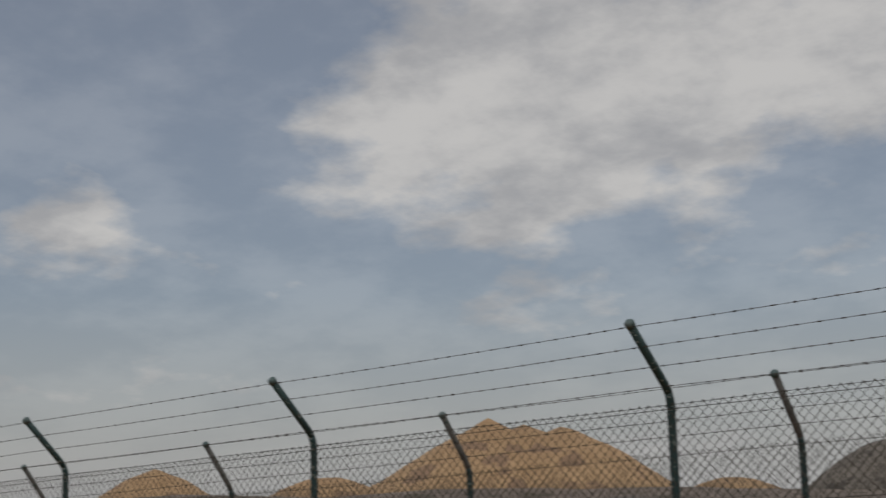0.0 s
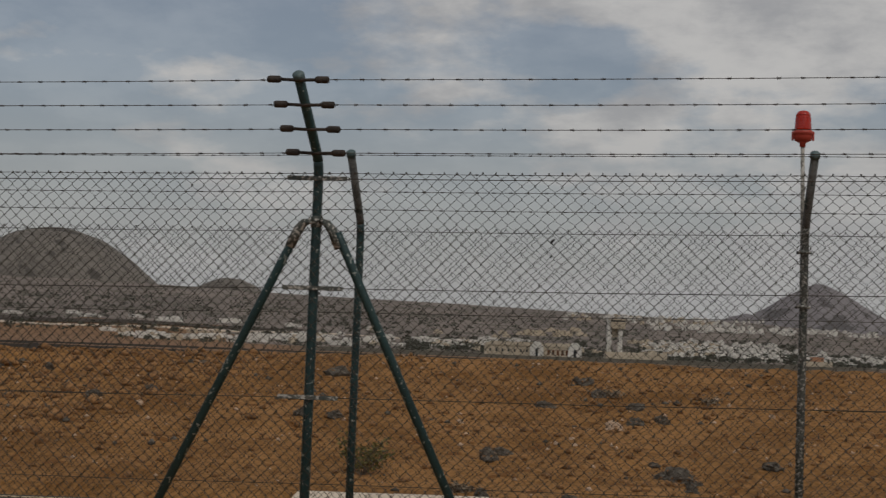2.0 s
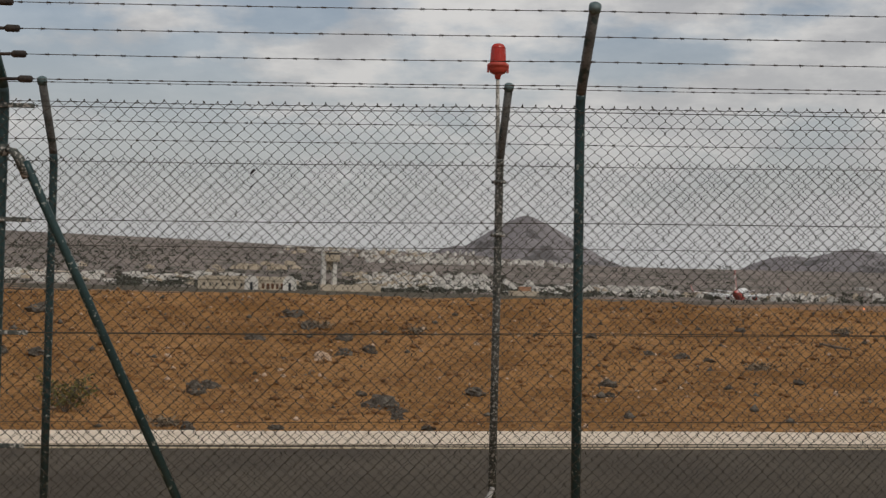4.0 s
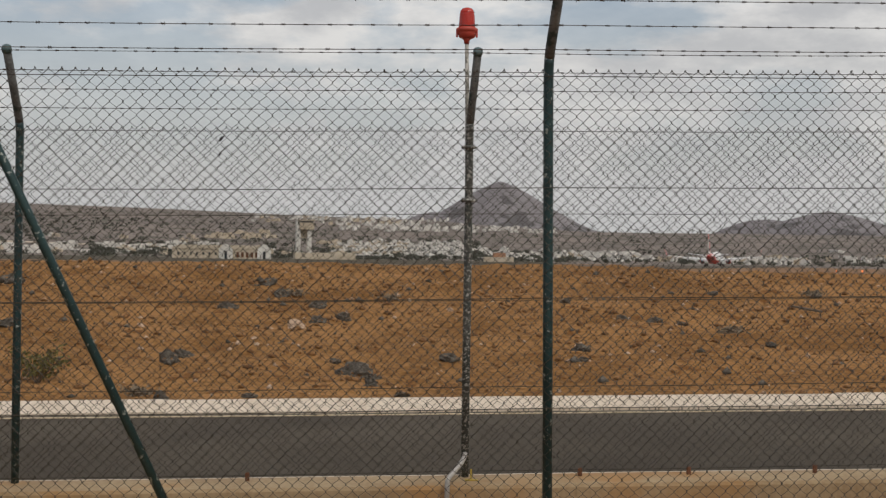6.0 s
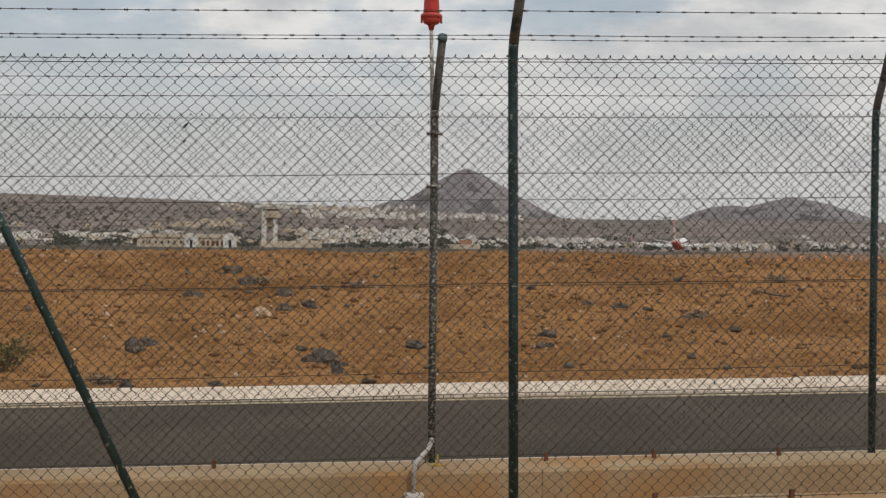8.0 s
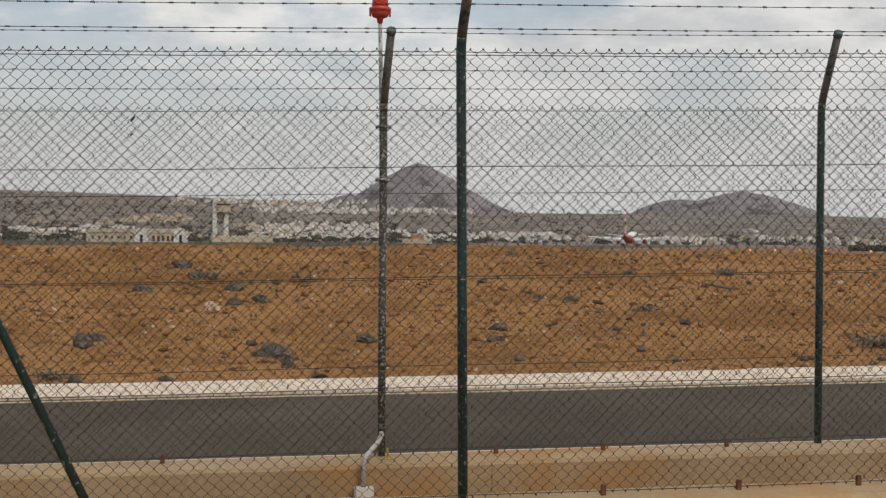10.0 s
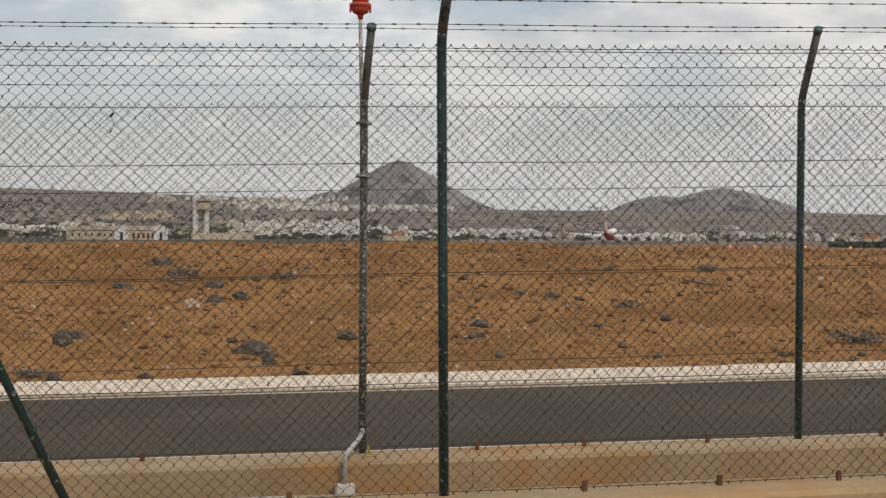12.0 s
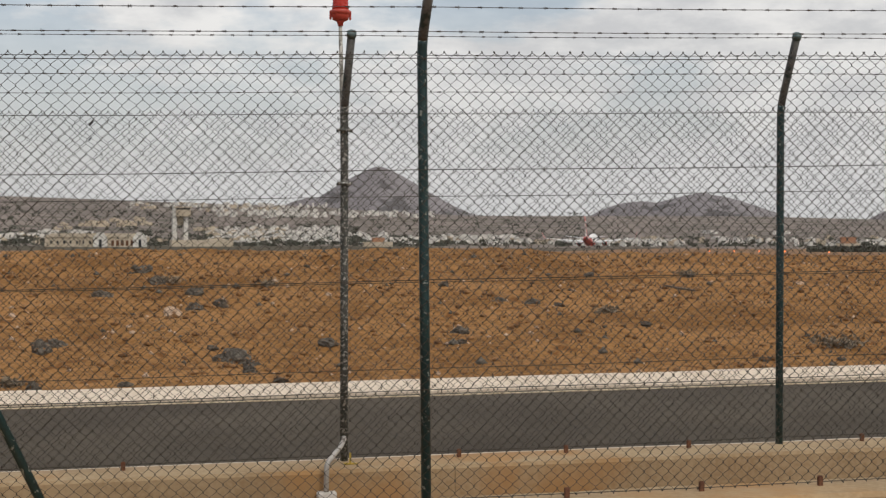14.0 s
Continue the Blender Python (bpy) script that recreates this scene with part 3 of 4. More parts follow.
# ---- red obstruction lamp on its own pole, clamped to a rear post, with its conduit ----
lx, ly = 0.906, 9.825
lamp = tagged(new("obstruction_lamp"), "red glass obstruction lamp on a thin grey fence pole", "lamp")
lamp.location = (lx, ly, -0.004)
bar("pole", [(0.022, 0.0, 0.08), (0.022, 0.0, 1.6), (0.012, 0.0, 2.5), (0.0, 0, 3.0)], [0.017, 0.016, 0.015, 0.0125], PIPE, lamp, 10)
bar("lamp_neck", [(0, 0, 2.992), (0, 0, 3.016), (0, 0, 3.032)], [0.017, 0.021, 0.034], RED_BASE, lamp, 14, "red lamp socket")
bar("lamp_base", [(0, 0, 3.026), (0, 0, 3.036), (0, 0, 3.060), (0, 0, 3.072), (0, 0, 3.077), (0, 0, 3.096), (0, 0, 3.102)], [0.034, 0.053, 0.060, 0.061, 0.068, 0.068, 0.056], RED_BASE, lamp, 24, "red ribbed lamp housing")
dome = bar("lens", [(0, 0, 3.10), (0, 0, 3.112), (0, 0, 3.135), (0, 0, 3.18), (0, 0, 3.212), (0, 0, 3.228), (0, 0, 3.236)], [0.055, 0.056, 0.0535, 0.051, 0.046, 0.034, 0.010], RED_LENS, lamp, 24, "deep red ribbed glass dome")
for z in (3.125, 3.145, 3.165, 3.185, 3.203):
    r = 0.0535 - (z - 3.125) * 0.065
    bar("lens_ring", [(0, 0, z - 0.003), (0, 0, z), (0, 0, z + 0.003)], [r, r + 0.0022, r], RED_LENS, dome, 24)
for s in (-1, 1):
    part("lamp_latch", box_bm(s * 0.066 - 0.007, s * 0.066 + 0.007, -0.01, 0.01, 3.035, 3.095, 0.003), RED_BASE, lamp)
for z in (2.29, 1.935):
    bar("pipe_clamp", [(-0.022, -0.06, z), (-0.016, -0.094, z + 0.003), (0.03, -0.096, z + 0.002), (0.062, -0.088, z)], 0.011, WORN, lamp, 8, "worn steel pipe clamp")
cond = tagged(new("conduit"), "grey electric conduit bending down to a junction box", "conduit")
cond.location = (0, 9.34, 0)
bar("riser", [(0.925, 0.36, 0.25), (0.915, 0.33, 0.228), (0.89, 0.25, 0.205), (0.812, 0.06, 0.160), (0.790, 0.025, 0.145), (0.780, 0.016, 0.118), (0.776, 0.014, -0.10)], 0.0165, GALV, cond, 12)
bar("run", [(0.74, 0.02, -0.125), (0.2, 0.02, -0.132), (-1.6, 0.02, -0.165), (-7, 0.02, -0.25)], 0.0125, GALV, cond, 10)
jb = tagged(new("junction_box"), "square off-white plastic junction box on the wall", "junction box")
jb.location = (0.78, 9.355, -0.115)
part("housing", box_bm(-0.062, 0.062, -0.04, 0.044, -0.075, 0.068, 0.006), BOX, jb)
part("box_lid", box_bm(-0.055, 0.055, -0.052, -0.038, -0.066, 0.060, 0.004), BOX, jb, "box lid with rounded edges")
YEL = plain("yellow_painted_steel", (0.45, 0.32, 0.05), 0.6)
st = tagged(new("marker_stake"), "small yellow painted steel stake at the post foot", "stake")
st.location = (0.955, 9.60, 0.088)
part("stem", box_bm(-0.006, 0.006, -0.006, 0.006, 0, 0.075, 0.002), YEL, st)
part("foot_plate", box_bm(-0.04, 0.045, -0.02, 0.02, 0.0, 0.008, 0.002), YEL, st)

# scraps of plastic caught in the rear netting
rng = random.Random(5)
for x, z, w, h in ((-0.712, 2.312, 0.028, 0.038), (-0.72, 2.208, 0.017, 0.024), (-0.645, 2.11, 0.009, 0.013)):
    bm = bmesh.new()
    bmesh.ops.create_icosphere(bm, subdivisions=2, radius=1)
    for v in bm.verts:
        q = v.co.copy()
        s = 0.55 + 0.75 * abs(noise.noise(q * 1.9 + Vector((x * 9, 0, z * 7))))
        v.co = Vector((q.x * w * 0.6 * s + 0.4 * w * q.z, q.y * 0.012, q.z * h * 0.6 * s))
    sc = part("plastic_scrap", bm, SCRAP, None)
    sc.location = (x, 9.732, z)
    tagged(sc, "torn black plastic scrap caught in the wire netting", "litter", group="litter in the fence")


# ---- the bank: rocks, stones, shrubs ----
def rock_mesh(seed, flat):
    bm = bmesh.new()
    bmesh.ops.create_icosphere(bm, subdivisions=3, radius=0.5)
    o = Vector((seed * 3.1, seed * 1.7, 0))
    for v in bm.verts:
        q = v.co.normalized()
        s = 1 + 0.55 * noise.noise(q * 1.3 + o) + 0.28 * noise.noise(q * 3.1 + o) + 0.12 * noise.noise(q * 7 + o)
        cut = max(-1, min(1, q.dot(Vector((math.sin(seed), 0.4, math.cos(seed))).normalized())))
        s *= 1 - 0.25 * max(0, cut - 0.4)
        v.co = Vector((v.co.x * s * 1.15, v.co.y * s * 0.9, v.co.z * s * flat))
    me = bpy.data.meshes.new("rock")
    bm.to_mesh(me)
    bm.free()
    return me


def bank_z(x, y):
    return height(x, y) + relief(x, y)


ROCKS = [rock_mesh(s, f) for s, f in ((1, 0.75), (2, 0.6), (3, 0.9), (4, 0.55), (5, 0.7))]
PALES = [rock_mesh(s, f) for s, f in ((6, 0.8), (7, 0.65))]
CLODS = [rock_mesh(s, f) for s, f in ((8, 0.6), (9, 0.75), (10, 0.5))]
for m in ROCKS:
    m.materials.append(ROCK)
for m in PALES:
    m.materials.append(STONE)
for m in CLODS:
    m.materials.append(CLOD)


def rock(x, y, w, k, pool, label, cat="rock"):
    ob = new("rock" if cat == "rock" else "stone", pool[k % len(pool)])
    ob.matrix_world = Matrix.LocRotScale((x, y, bank_z(x, y) + 0.04 * w), Euler((rng.uniform(-0.3, 0.3), rng.uniform(-0.3, 0.3), rng.uniform(0, 6.3))), (0.8 * w, 0.8 * w, w * rng.uniform(0.6, 0.95)))
    tagged(ob, label, cat, group="rocks on the bank")
    return ob


DARKROCKS = ((-1.84, 17.4, 0.30), (-1.74, 18.2, 0.26), (0.34, 17.15, 0.44), (0.55, 16.9, 0.22), (0.48, 16.0, 0.20), (0.1, 17.9, 0.2), (-0.13, 22.7, 0.30), (-0.12, 21.4, 0.26), (-1.04, 26.2, 0.40),
             (-0.73, 24.1, 0.30), (1.48, 17.8, 0.28), (4.32, 21.2, 0.22), (4.79, 21.2, 0.26), (5.16, 21.0, 0.2), (3.23, 18.5, 0.27), (3.12, 17.6, 0.16), (-0.78, 15.35, 0.17), (-1.69, 15.35, 0.19),
             (0.8, 15.38, 0.19), (6.32, 15.9, 0.16), (0.26, 21.7, 0.24), (3.88, 23.7, 0.22))
for k, (x, y, w) in enumerate(DARKROCKS):
    rock(x, y, w, k, ROCKS, "dark grey lava rock half sunk in red earth")
for k, (x, y, w) in enumerate(((8.53, 25.0, 0.18), (6.72, 25.2, 0.26), (5.8, 18.8, 0.2), (-11.4, 24, 0.36), (-5.5, 26.1, 0.5), (-7.95, 23.2, 0.24), (-4.95, 21, 0.3), (-4.4, 20.8, 0.28), (-10.9, 26, 0.28), (-1.5, 22.7, 0.32), (-10.9, 21.3, 0.2))):
    rock(x, y, w, k + 2, ROCKS, "dark weathered lava rock lying on the earth bank")
for k, (x, y, w) in enumerate(((-0.43, 20.6, 0.25), (1.15, 24.4, 0.15), (1.9, 22.6, 0.14), (-0.88, 18.8, 0.1), (9.85, 23.3, 0.14), (-0.95, 19.6, 0.12), (-7.6, 21.6, 0.14), (-6.3, 23.5, 0.14), (-2.6, 20.9, 0.13))):
    rock(x, y, w, k, PALES, "pale sandy stone on the earth bank", "stone")
for k in range(46):
    x, y = rng.uniform(-17, 13), 15.5 + 14 * rng.random() ** 0.8
    rock(x, y, rng.uniform(0.07, 0.17), k, CLODS if k % 6 else ROCKS, "small earth-stained rock on the bank", "rock")


def grit(name, n, lo, hi, material, label, seed, xr=(-22, 16)):
    """Uncounted stones pressed into the bank."""
    r = np.random.default_rng(seed)
    x = r.uniform(*xr, n)
    y = 15.25 + 15.5 * r.random(n) ** 0.85
    w = lo + (hi - lo) * r.random(n) ** 3
    octa = np.array([(1, 0, 0), (0, 1, 0), (-1, 0, 0), (0, -1, 0), (0, 0, 1), (0.3, 0.3, -1)], float)
    tri = np.array([(0, 1, 4), (1, 2, 4), (2, 3, 4), (3, 0, 4), (1, 0, 5), (2, 1, 5), (3, 2, 5), (0, 3, 5)])
    V, F = [], []
    for i in range(n):
        a = r.uniform(0, 6.3)
        p = octa * r.uniform(0.6, 1.15, (6, 3)) * (w[i] * 0.6, w[i] * 0.5, w[i] * 0.42)
        c, s = math.cos(a), math.sin(a)
        q = np.stack([p[:, 0] * c - p[:, 1] * s, p[:, 0] * s + p[:, 1] * c, p[:, 2]], 1)
        V.append(q + (x[i], y[i], bank_z(x[i], y[i]) + 0.1 * w[i]))
        F.append(tri + 6 * i)
    return tagged(fast_obj(name, np.concatenate(V), np.concatenate(F), material, None), label, "stones", kind="stuff")


for k in range(60):
    x, y = rng.uniform(-21, -8), 19 + 10 * rng.random()
    rock(x, y, 0.12 + 0.26 * rng.random() ** 2, k, ROCKS if k % 3 == 0 else CLODS, "earth-stained rock on the broken end of the bank", "rock")
for k in range(14):
    x, y = rng.uniform(-20, -8), 19 + 9 * rng.random()
    rock(x, y, 0.08 + 0.12 * rng.random(), k, PALES, "pale sandy stone on the earth bank", "stone")
grit("earth_clods", 7200, 0.035, 0.15, CLOD, "reddish clods and stones scattered over the bank", 1)
# real clumps, but laid this thick to darken the end like a cloud shadow
grit("broken_clods", 2600, 0.07, 0.34, CLOD, "dark crumbling clods crowded to imitate cloud shade on the bank", 4, (-25, -7.5))
grit("pale_gravel", 1100, 0.03, 0.10, STONE, "pale gravel scattered over the earth bank", 2)
grit("dark_gravel", 480, 0.035, 0.16, ROCK, "dark lava gravel scattered over the earth bank", 3)


def shrub(x, y, w, h, seed, label, n=260, leaf=0.035):
    r = random.Random(seed)
    s = tagged(new("shrub"), label, "shrub", group="shrubs on the bank")
    s.location = (x, y, bank_z(x, y))
    vs, fs, tv, tf = [], [], [], []
    for i in range(12):
        a, t = r.uniform(0, 6.3), r.uniform(0.3, 1)
        tip = Vector((math.cos(a) * w * 0.5 * t, math.sin(a) * w * 0.5 * t, h * r.uniform(0.5, 1)))
        v, f = sweep([(0, 0, -0.02), tip * 0.5 + Vector((0, 0, 0.02)), tip], [0.008, 0.005, 0.002], 5)
        o = len(tv)
        tv += v
        tf += [tuple(q + o for q in g) for g in f]
        for j in range(n // 12):
            c = tip * r.uniform(0.35, 1.05) + Vector((r.gauss(0, 0.05), r.gauss(0, 0.05), r.gauss(0, 0.03)))
            u = Vector((r.gauss(0, 1), r.gauss(0, 1), r.gauss(0, 1))).normalized() * leaf
            p = u.cross(Vector((r.gauss(0, 1), r.gauss(0, 1), r.gauss(0, 1)))).normalized() * leaf * 0.4
            o2 = len(vs)
            vs += [c - u, c + p, c + u, c - p]
            fs.append((o2, o2 + 1, o2 + 2, o2 + 3))
    obj("twig_frame", tv, tf, TWIG, s)
    tagged(obj("foliage", vs, fs, DRYLEAF if "dry" in label else SHRUB, s), kind="stuff")
    return s


shrub(-3.2, 16.6, 0.62, 0.46, 1, "olive-green shrub at the foot of the bank", 620, 0.03)
shrub(7.5, 16.6, 0.7, 0.09, 2, "dry grey-brown shrub low on the bank", 300)
shrub(8.5, 25.1, 0.5, 0.06, 3, "dry grey-brown shrub high on the bank", 200)
shrub(-0.6, 24.2, 0.6, 0.09, 4, "dry grey-green shrub high on the bank", 200)
shrub(1.05, 24.1, 0.35, 0.09, 5, "dry grey-green shrub high on the bank", 150)
shrub(5.6, 20.2, 0.5, 0.16, 6, "dry grey-brown shrub low on the bank", 200)
shrub(-2.0, 15.7, 0.4, 0.05, 7, "dry brown shrub beside the kerb", 200)
shrub(-12.6, 25.0, 0.7, 0.3, 8, "dry brown shrub on the broken bank", 260)
pl = bar("plank", [(7.3, 22.6, bank_z(7.3, 22.6) + 0.05), (7.45, 22.3, bank_z(7.45, 22.3) + 0.06), (7.62, 22.1, bank_z(7.62, 22.1) + 0.04)], [0.016, 0.022, 0.015], TWIG, None, 6)
tagged(pl, "weathered grey wooden stake lying on the earth bank", "stake")


# ---- distance: hills, town, tower ----
def place(az, d, z=0.0):
    a = radians(az)
    return d * math.sin(a), d * math.cos(a), z


def hill(label, az, el, d, rdeg, kind, material, foot=-10.0, squash=1.0, seed=0):
    """A volcanic hill: a rounded dome or a concave cone, gullied by noise."""
    R = math.radians(rdeg) * d
    H = 1.6 + d * math.tan(radians(el)) - foot
    nr, na = 40, 120
    vs, fs = [], []
    for i in range(nr + 1):
        t = i / nr
        base = math.exp(-(t * 2.2) ** 1.75) + 0.035 * math.exp(-(t * 13) ** 2) if kind == "cone" else max(0, 1 - t * t) ** 1.25
        if kind == "peak":
            base = 0.55 * max(0, 1 - t * t) ** 1.25 + 0.45 * max(0, 1 - t) ** 1.1
        if kind == "horn":
            base = 0.15 * max(0, 1 - t * t) ** 1.25 + 0.85 * max(0, 1 - t) ** 1.1
        for k in range(na):
            a = 2 * math.pi * k / na
            x, y = math.cos(a) * t, math.sin(a) * t
            gully = 0.07 * noise.noise((math.cos(a) * 4 + seed, math.sin(a) * 4, 0)) * t + 0.035 * noise.noise((x * 6 + seed, y * 6, 2)) + 0.015 * noise.noise((x * 16 + seed, y * 16, 5))
            vs.append((x * R, y * R * squash, H * (base * (1 + gully * (0.3 + t)) + gully * 0.12 * min(1, 4 * t) * (1 - t))))
    for i in range(nr):
        for k in range(na):
            k2 = (k + 1) % na
            fs.append((i * na + k, (i + 1) * na + k, (i + 1) * na + k2, i * na + k2))
    ob = obj("hill", vs, fs, material, None, smooth=True)
    ob.matrix_world = Matrix.Translation(place(az, d, foot)) @ Matrix.Rotation(-radians(az), 4, 'Z')
    return tagged(ob, label, "hill", group="hills on the horizon")


# the grey of these first hills is haze held in their base colour
hill("haze-grey volcanic cone above the town", 6.75, 2.55, 3400, 6.3, "cone", HILL_HAZE, 20, seed=1)
hill("low haze-grey shoulder of the cone hill", 4.1, 1.42, 3350, 2.6, "peak", HILL_HAZE, 20, seed=13)
hill("long haze-greyed brown volcanic hill", 19.25, 1.62, 3500, 4.6, "peak", HILL_HAZE, 10, seed=2)
hill("low haze-greyed brown shoulder of a volcanic hill", 16.9, 1.28, 3500, 3.0, "dome", HILL_HAZE, 10, seed=3)
hill("haze-greyed brown hill far behind the airfield", 27.2, 1.15, 3500, 2.6, "dome", HILL_HAZE, 10, seed=4)
hill("dark haze-greyed rounded volcanic hill with bare slopes", -22.6, 3.62, 3300, 5.3, "dome", HILL_DARK, 30, seed=5)
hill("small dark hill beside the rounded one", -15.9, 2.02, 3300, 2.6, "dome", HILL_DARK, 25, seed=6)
hill("sunlit tan volcanic mountain", -38.2, 4.90, 3300, 8.2, "horn", HILL_TAN, 20, seed=7)
hill("sunlit tan shoulder of the mountain", -35.4, 4.48, 3250, 6.6, "peak", HILL_TAN, 20, seed=8)
hill("sunlit tan saddle of the mountain", -36.8, 4.60, 3280, 6.4, "peak", HILL_TAN, 20, seed=14)
hill("low tan foothill", -29.0, 2.35, 3200, 4.0, "dome", HILL_TAN, 20, seed=9)
hill("tan hill with a dark lower slope", -51.0, 3.2, 3300, 4.6, "peak", HILL_TAN, 20, seed=10)
hill("tan foothill beside the mountain", -44.5, 2.75, 3250, 4.5, "dome", HILL_TAN, 20, seed=11)
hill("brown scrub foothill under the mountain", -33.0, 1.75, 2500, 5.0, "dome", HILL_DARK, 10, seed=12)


def far_d(az, el):
    """Distance at which the upland slope is seen at that elevation."""
    E = float(ridge_el(az))
    if el <= -0.45:
        return 1480 + (el + 0.45) * 2200
    return 1500 + 1500 * min(1, ((el + 0.47) / (E + 0.47))) ** (1 / 0.85)


def arc_band(name, az0, az1, el0, el1, material, label, cat):
    """A level band of ground across the foot of the uplands."""
    V, F = [], []
    n = int((az1 - az0) * 2)
    for i in range(n + 1):
        az = az0 + (az1 - az0) * i / n
        sway, thin = 0.03 * math.sin(az * 0.9), min(1.0, 0.15 + (az1 - az) / 9)
        for el, dz in ((el0, -3), (el0, 1.0), (el0 + (el1 - el0) * thin, 1.0), (el0 + (el1 - el0) * thin, -3)):
            x, y, _z = place(az, far_d(az, el + sway))
            V.append((x, y, height(x, y) + dz))
    for i in range(n):
        F += [(i * 4 + k, i * 4 + 4 + k, i * 4 + 4 + (k + 1) % 4, i * 4 + (k + 1) % 4) for k in range(4)]
    F += [(0, 1, 2, 3), (n * 4 + 3, n * 4 + 2, n * 4 + 1, n * 4)]
    return tagged(obj(name, V, F, material), label, cat, kind="structure")


arc_band("far_lava_field", -48, -13, 0.08, 0.22, LAVA, "dark lava field under the uplands", "ground")
arc_band("far_track", -48, -9, -0.03, 0.01, KERB, "pale dirt track below the dark lava field", "road")


def house(kind, w, dp, h, wall_mat):
    """Flat-roofed house: walls with a parapet, roof box, windows, door."""
    hs = new("house")
    bm = box_bm(-w / 2, w / 2, -dp / 2, dp / 2, -1.5, h)
    for f in bm.faces:
        if f.normal.z > 0.9:
            r = bmesh.ops.inset_region(bm, faces=[f], thickness=0.35)
            bmesh.ops.translate(bm, verts=f.verts, vec=(0, 0, -0.5))
            break
    part("wall", bm, wall_mat, hs)
    if kind % 2 == 0:
        part("roof_room", box_bm(-w * 0.32, w * 0.02, -dp * 0.2, dp * 0.3, h - 0.6, h + 1.7, 0.05), wall_mat, hs)
    else:
        part("wing", box_bm(w / 2 - 0.2, w / 2 + w * 0.4, -dp * 0.3, dp * 0.45, -1.5, h * 0.6, 0.05), wall_mat, hs)
    nwin = max(2, int(w // 3))
    for i in range(nwin):
        x = -w / 2 + (i + 0.5) * w / nwin
        part("window", box_bm(x - 0.55, x + 0.55, -dp / 2 - 0.04, -dp / 2 + 0.1, h * 0.35, h * 0.35 + 1.2), DARKGLASS, hs)
    part("door", box_bm(w * 0.12, w * 0.12 + 1.0, -dp / 2 - 0.05, -dp / 2 + 0.1, -0.2, 1.9), TWIG, hs)
    return hs


HOUSES = [house(0, 9, 7, 3.4, WHITE), house(1, 12, 8, 3.6, WHITE), house(2, 8, 8, 6.2, WHITE), house(3, 15, 9, 4.2, WHITE), house(4, 10, 8, 3.8, BEIGE)]
used = [False] * len(HOUSES)
rng = random.Random(21)


def town(n, az0, az1, el0, el1, pool, label):
    for _ in range(n):
        az, el = rng.uniform(az0, az1), rng.uniform(el0, el1)
        d = far_d(az, el) + rng.uniform(-12, 12)
        x, y, _z = place(az, d)
        k = rng.choice(pool)
        m = Matrix.Translation((x, y, height(x, y))) @ Matrix.Rotation(-radians(az) + rng.uniform(-0.6, 0.6), 4, 'Z')
        if not used[k]:
            used[k] = True
            HOUSES[k].matrix_basis = m
            h = HOUSES[k]
        else:
            h = copy_thing(HOUSES[k], m)
        tagged(h, label, "house", group="houses of the far town")


town(60, 0.2, 5.2, -0.42, 0.12, [0, 1, 2, 3], "low white flat-roofed house in the far town")
town(26, 5.2, 9.6, -0.46, -0.12, [0, 1, 2, 3], "low white flat-roofed house in the far town")
town(9, 9.0, 13.0, -0.44, -0.15, [0, 1, 3, 4], "low white flat-roofed house on the plain")
town(12, 13.5, 18.5, -0.42, -0.30, [1, 3, 3], "low white flat-roofed house on the plain")
town(22, 1.5, 9.0, 0.62, 0.86, [0, 1, 2], "small white house under the cone hill")
town(24, -3.0, 3.0, 0.85, 1.14, [0, 1], "small white house on the upland")
town(7, -12.0, -3.0, -0.05, 0.45, [0, 4], "small pale house on the scrub slope")
town(26, -20.0, -1.0, -0.42, -0.12, [1, 3, 3, 4], "low pale flat-roofed building on the upland slope")
town(16, 19.0, 27.0, -0.42, 0.05, [1, 3, 4], "low white flat-roofed building on the plain")
town(14, -36.0, -18.0, 0.28, 0.42, [1, 3, 3], "low white building under the hills")


def far_blocks(name, n, spans, material, label, lo, hi, seed):
    """Uncounted far walls of the town."""
    r = random.Random(seed)
    V, F = [], []
    for _ in range(n):
        az0, az1, el0, el1 = r.choice(spans)
        az, el = r.uniform(az0, az1), r.uniform(el0, el1)
        d = far_d(az, el) + r.uniform(-20, 20)
        x, y, _z = place(az, d)
        z, w, dp, h = height(x, y), r.uniform(lo, hi), r.uniform(5, 10), r.uniform(3.0, 6.0)
        c, s = math.cos(r.uniform(-0.5, 0.5) - radians(az)), math.sin(r.uniform(-0.5, 0.5) - radians(az))
        for (ww, dd, hh, ox) in ((w, dp, h, 0), (w * 0.35, dp * 0.6, h + 1.4, w * r.uniform(-0.3, 0.3))):
            o = len(V)
            for zz in (-2, hh):
                for a, b in ((-1, -1), (1, -1), (1, 1), (-1, 1)):
                    lx_, ly_ = ox + a * ww / 2, b * dd / 2
                    V.append((x + lx_ * c - ly_ * s, y + lx_ * s + ly_ * c, z + zz))
            F += [(o + 4, o + 5, o + 6, o + 7), (o, o + 1, o + 5, o + 4), (o + 1, o + 2, o + 6, o + 5), (o + 2, o + 3, o + 7, o + 6), (o + 3, o, o + 4, o + 7)]
    return tagged(obj(name, V, F, material), label, "houses", kind="stuff")


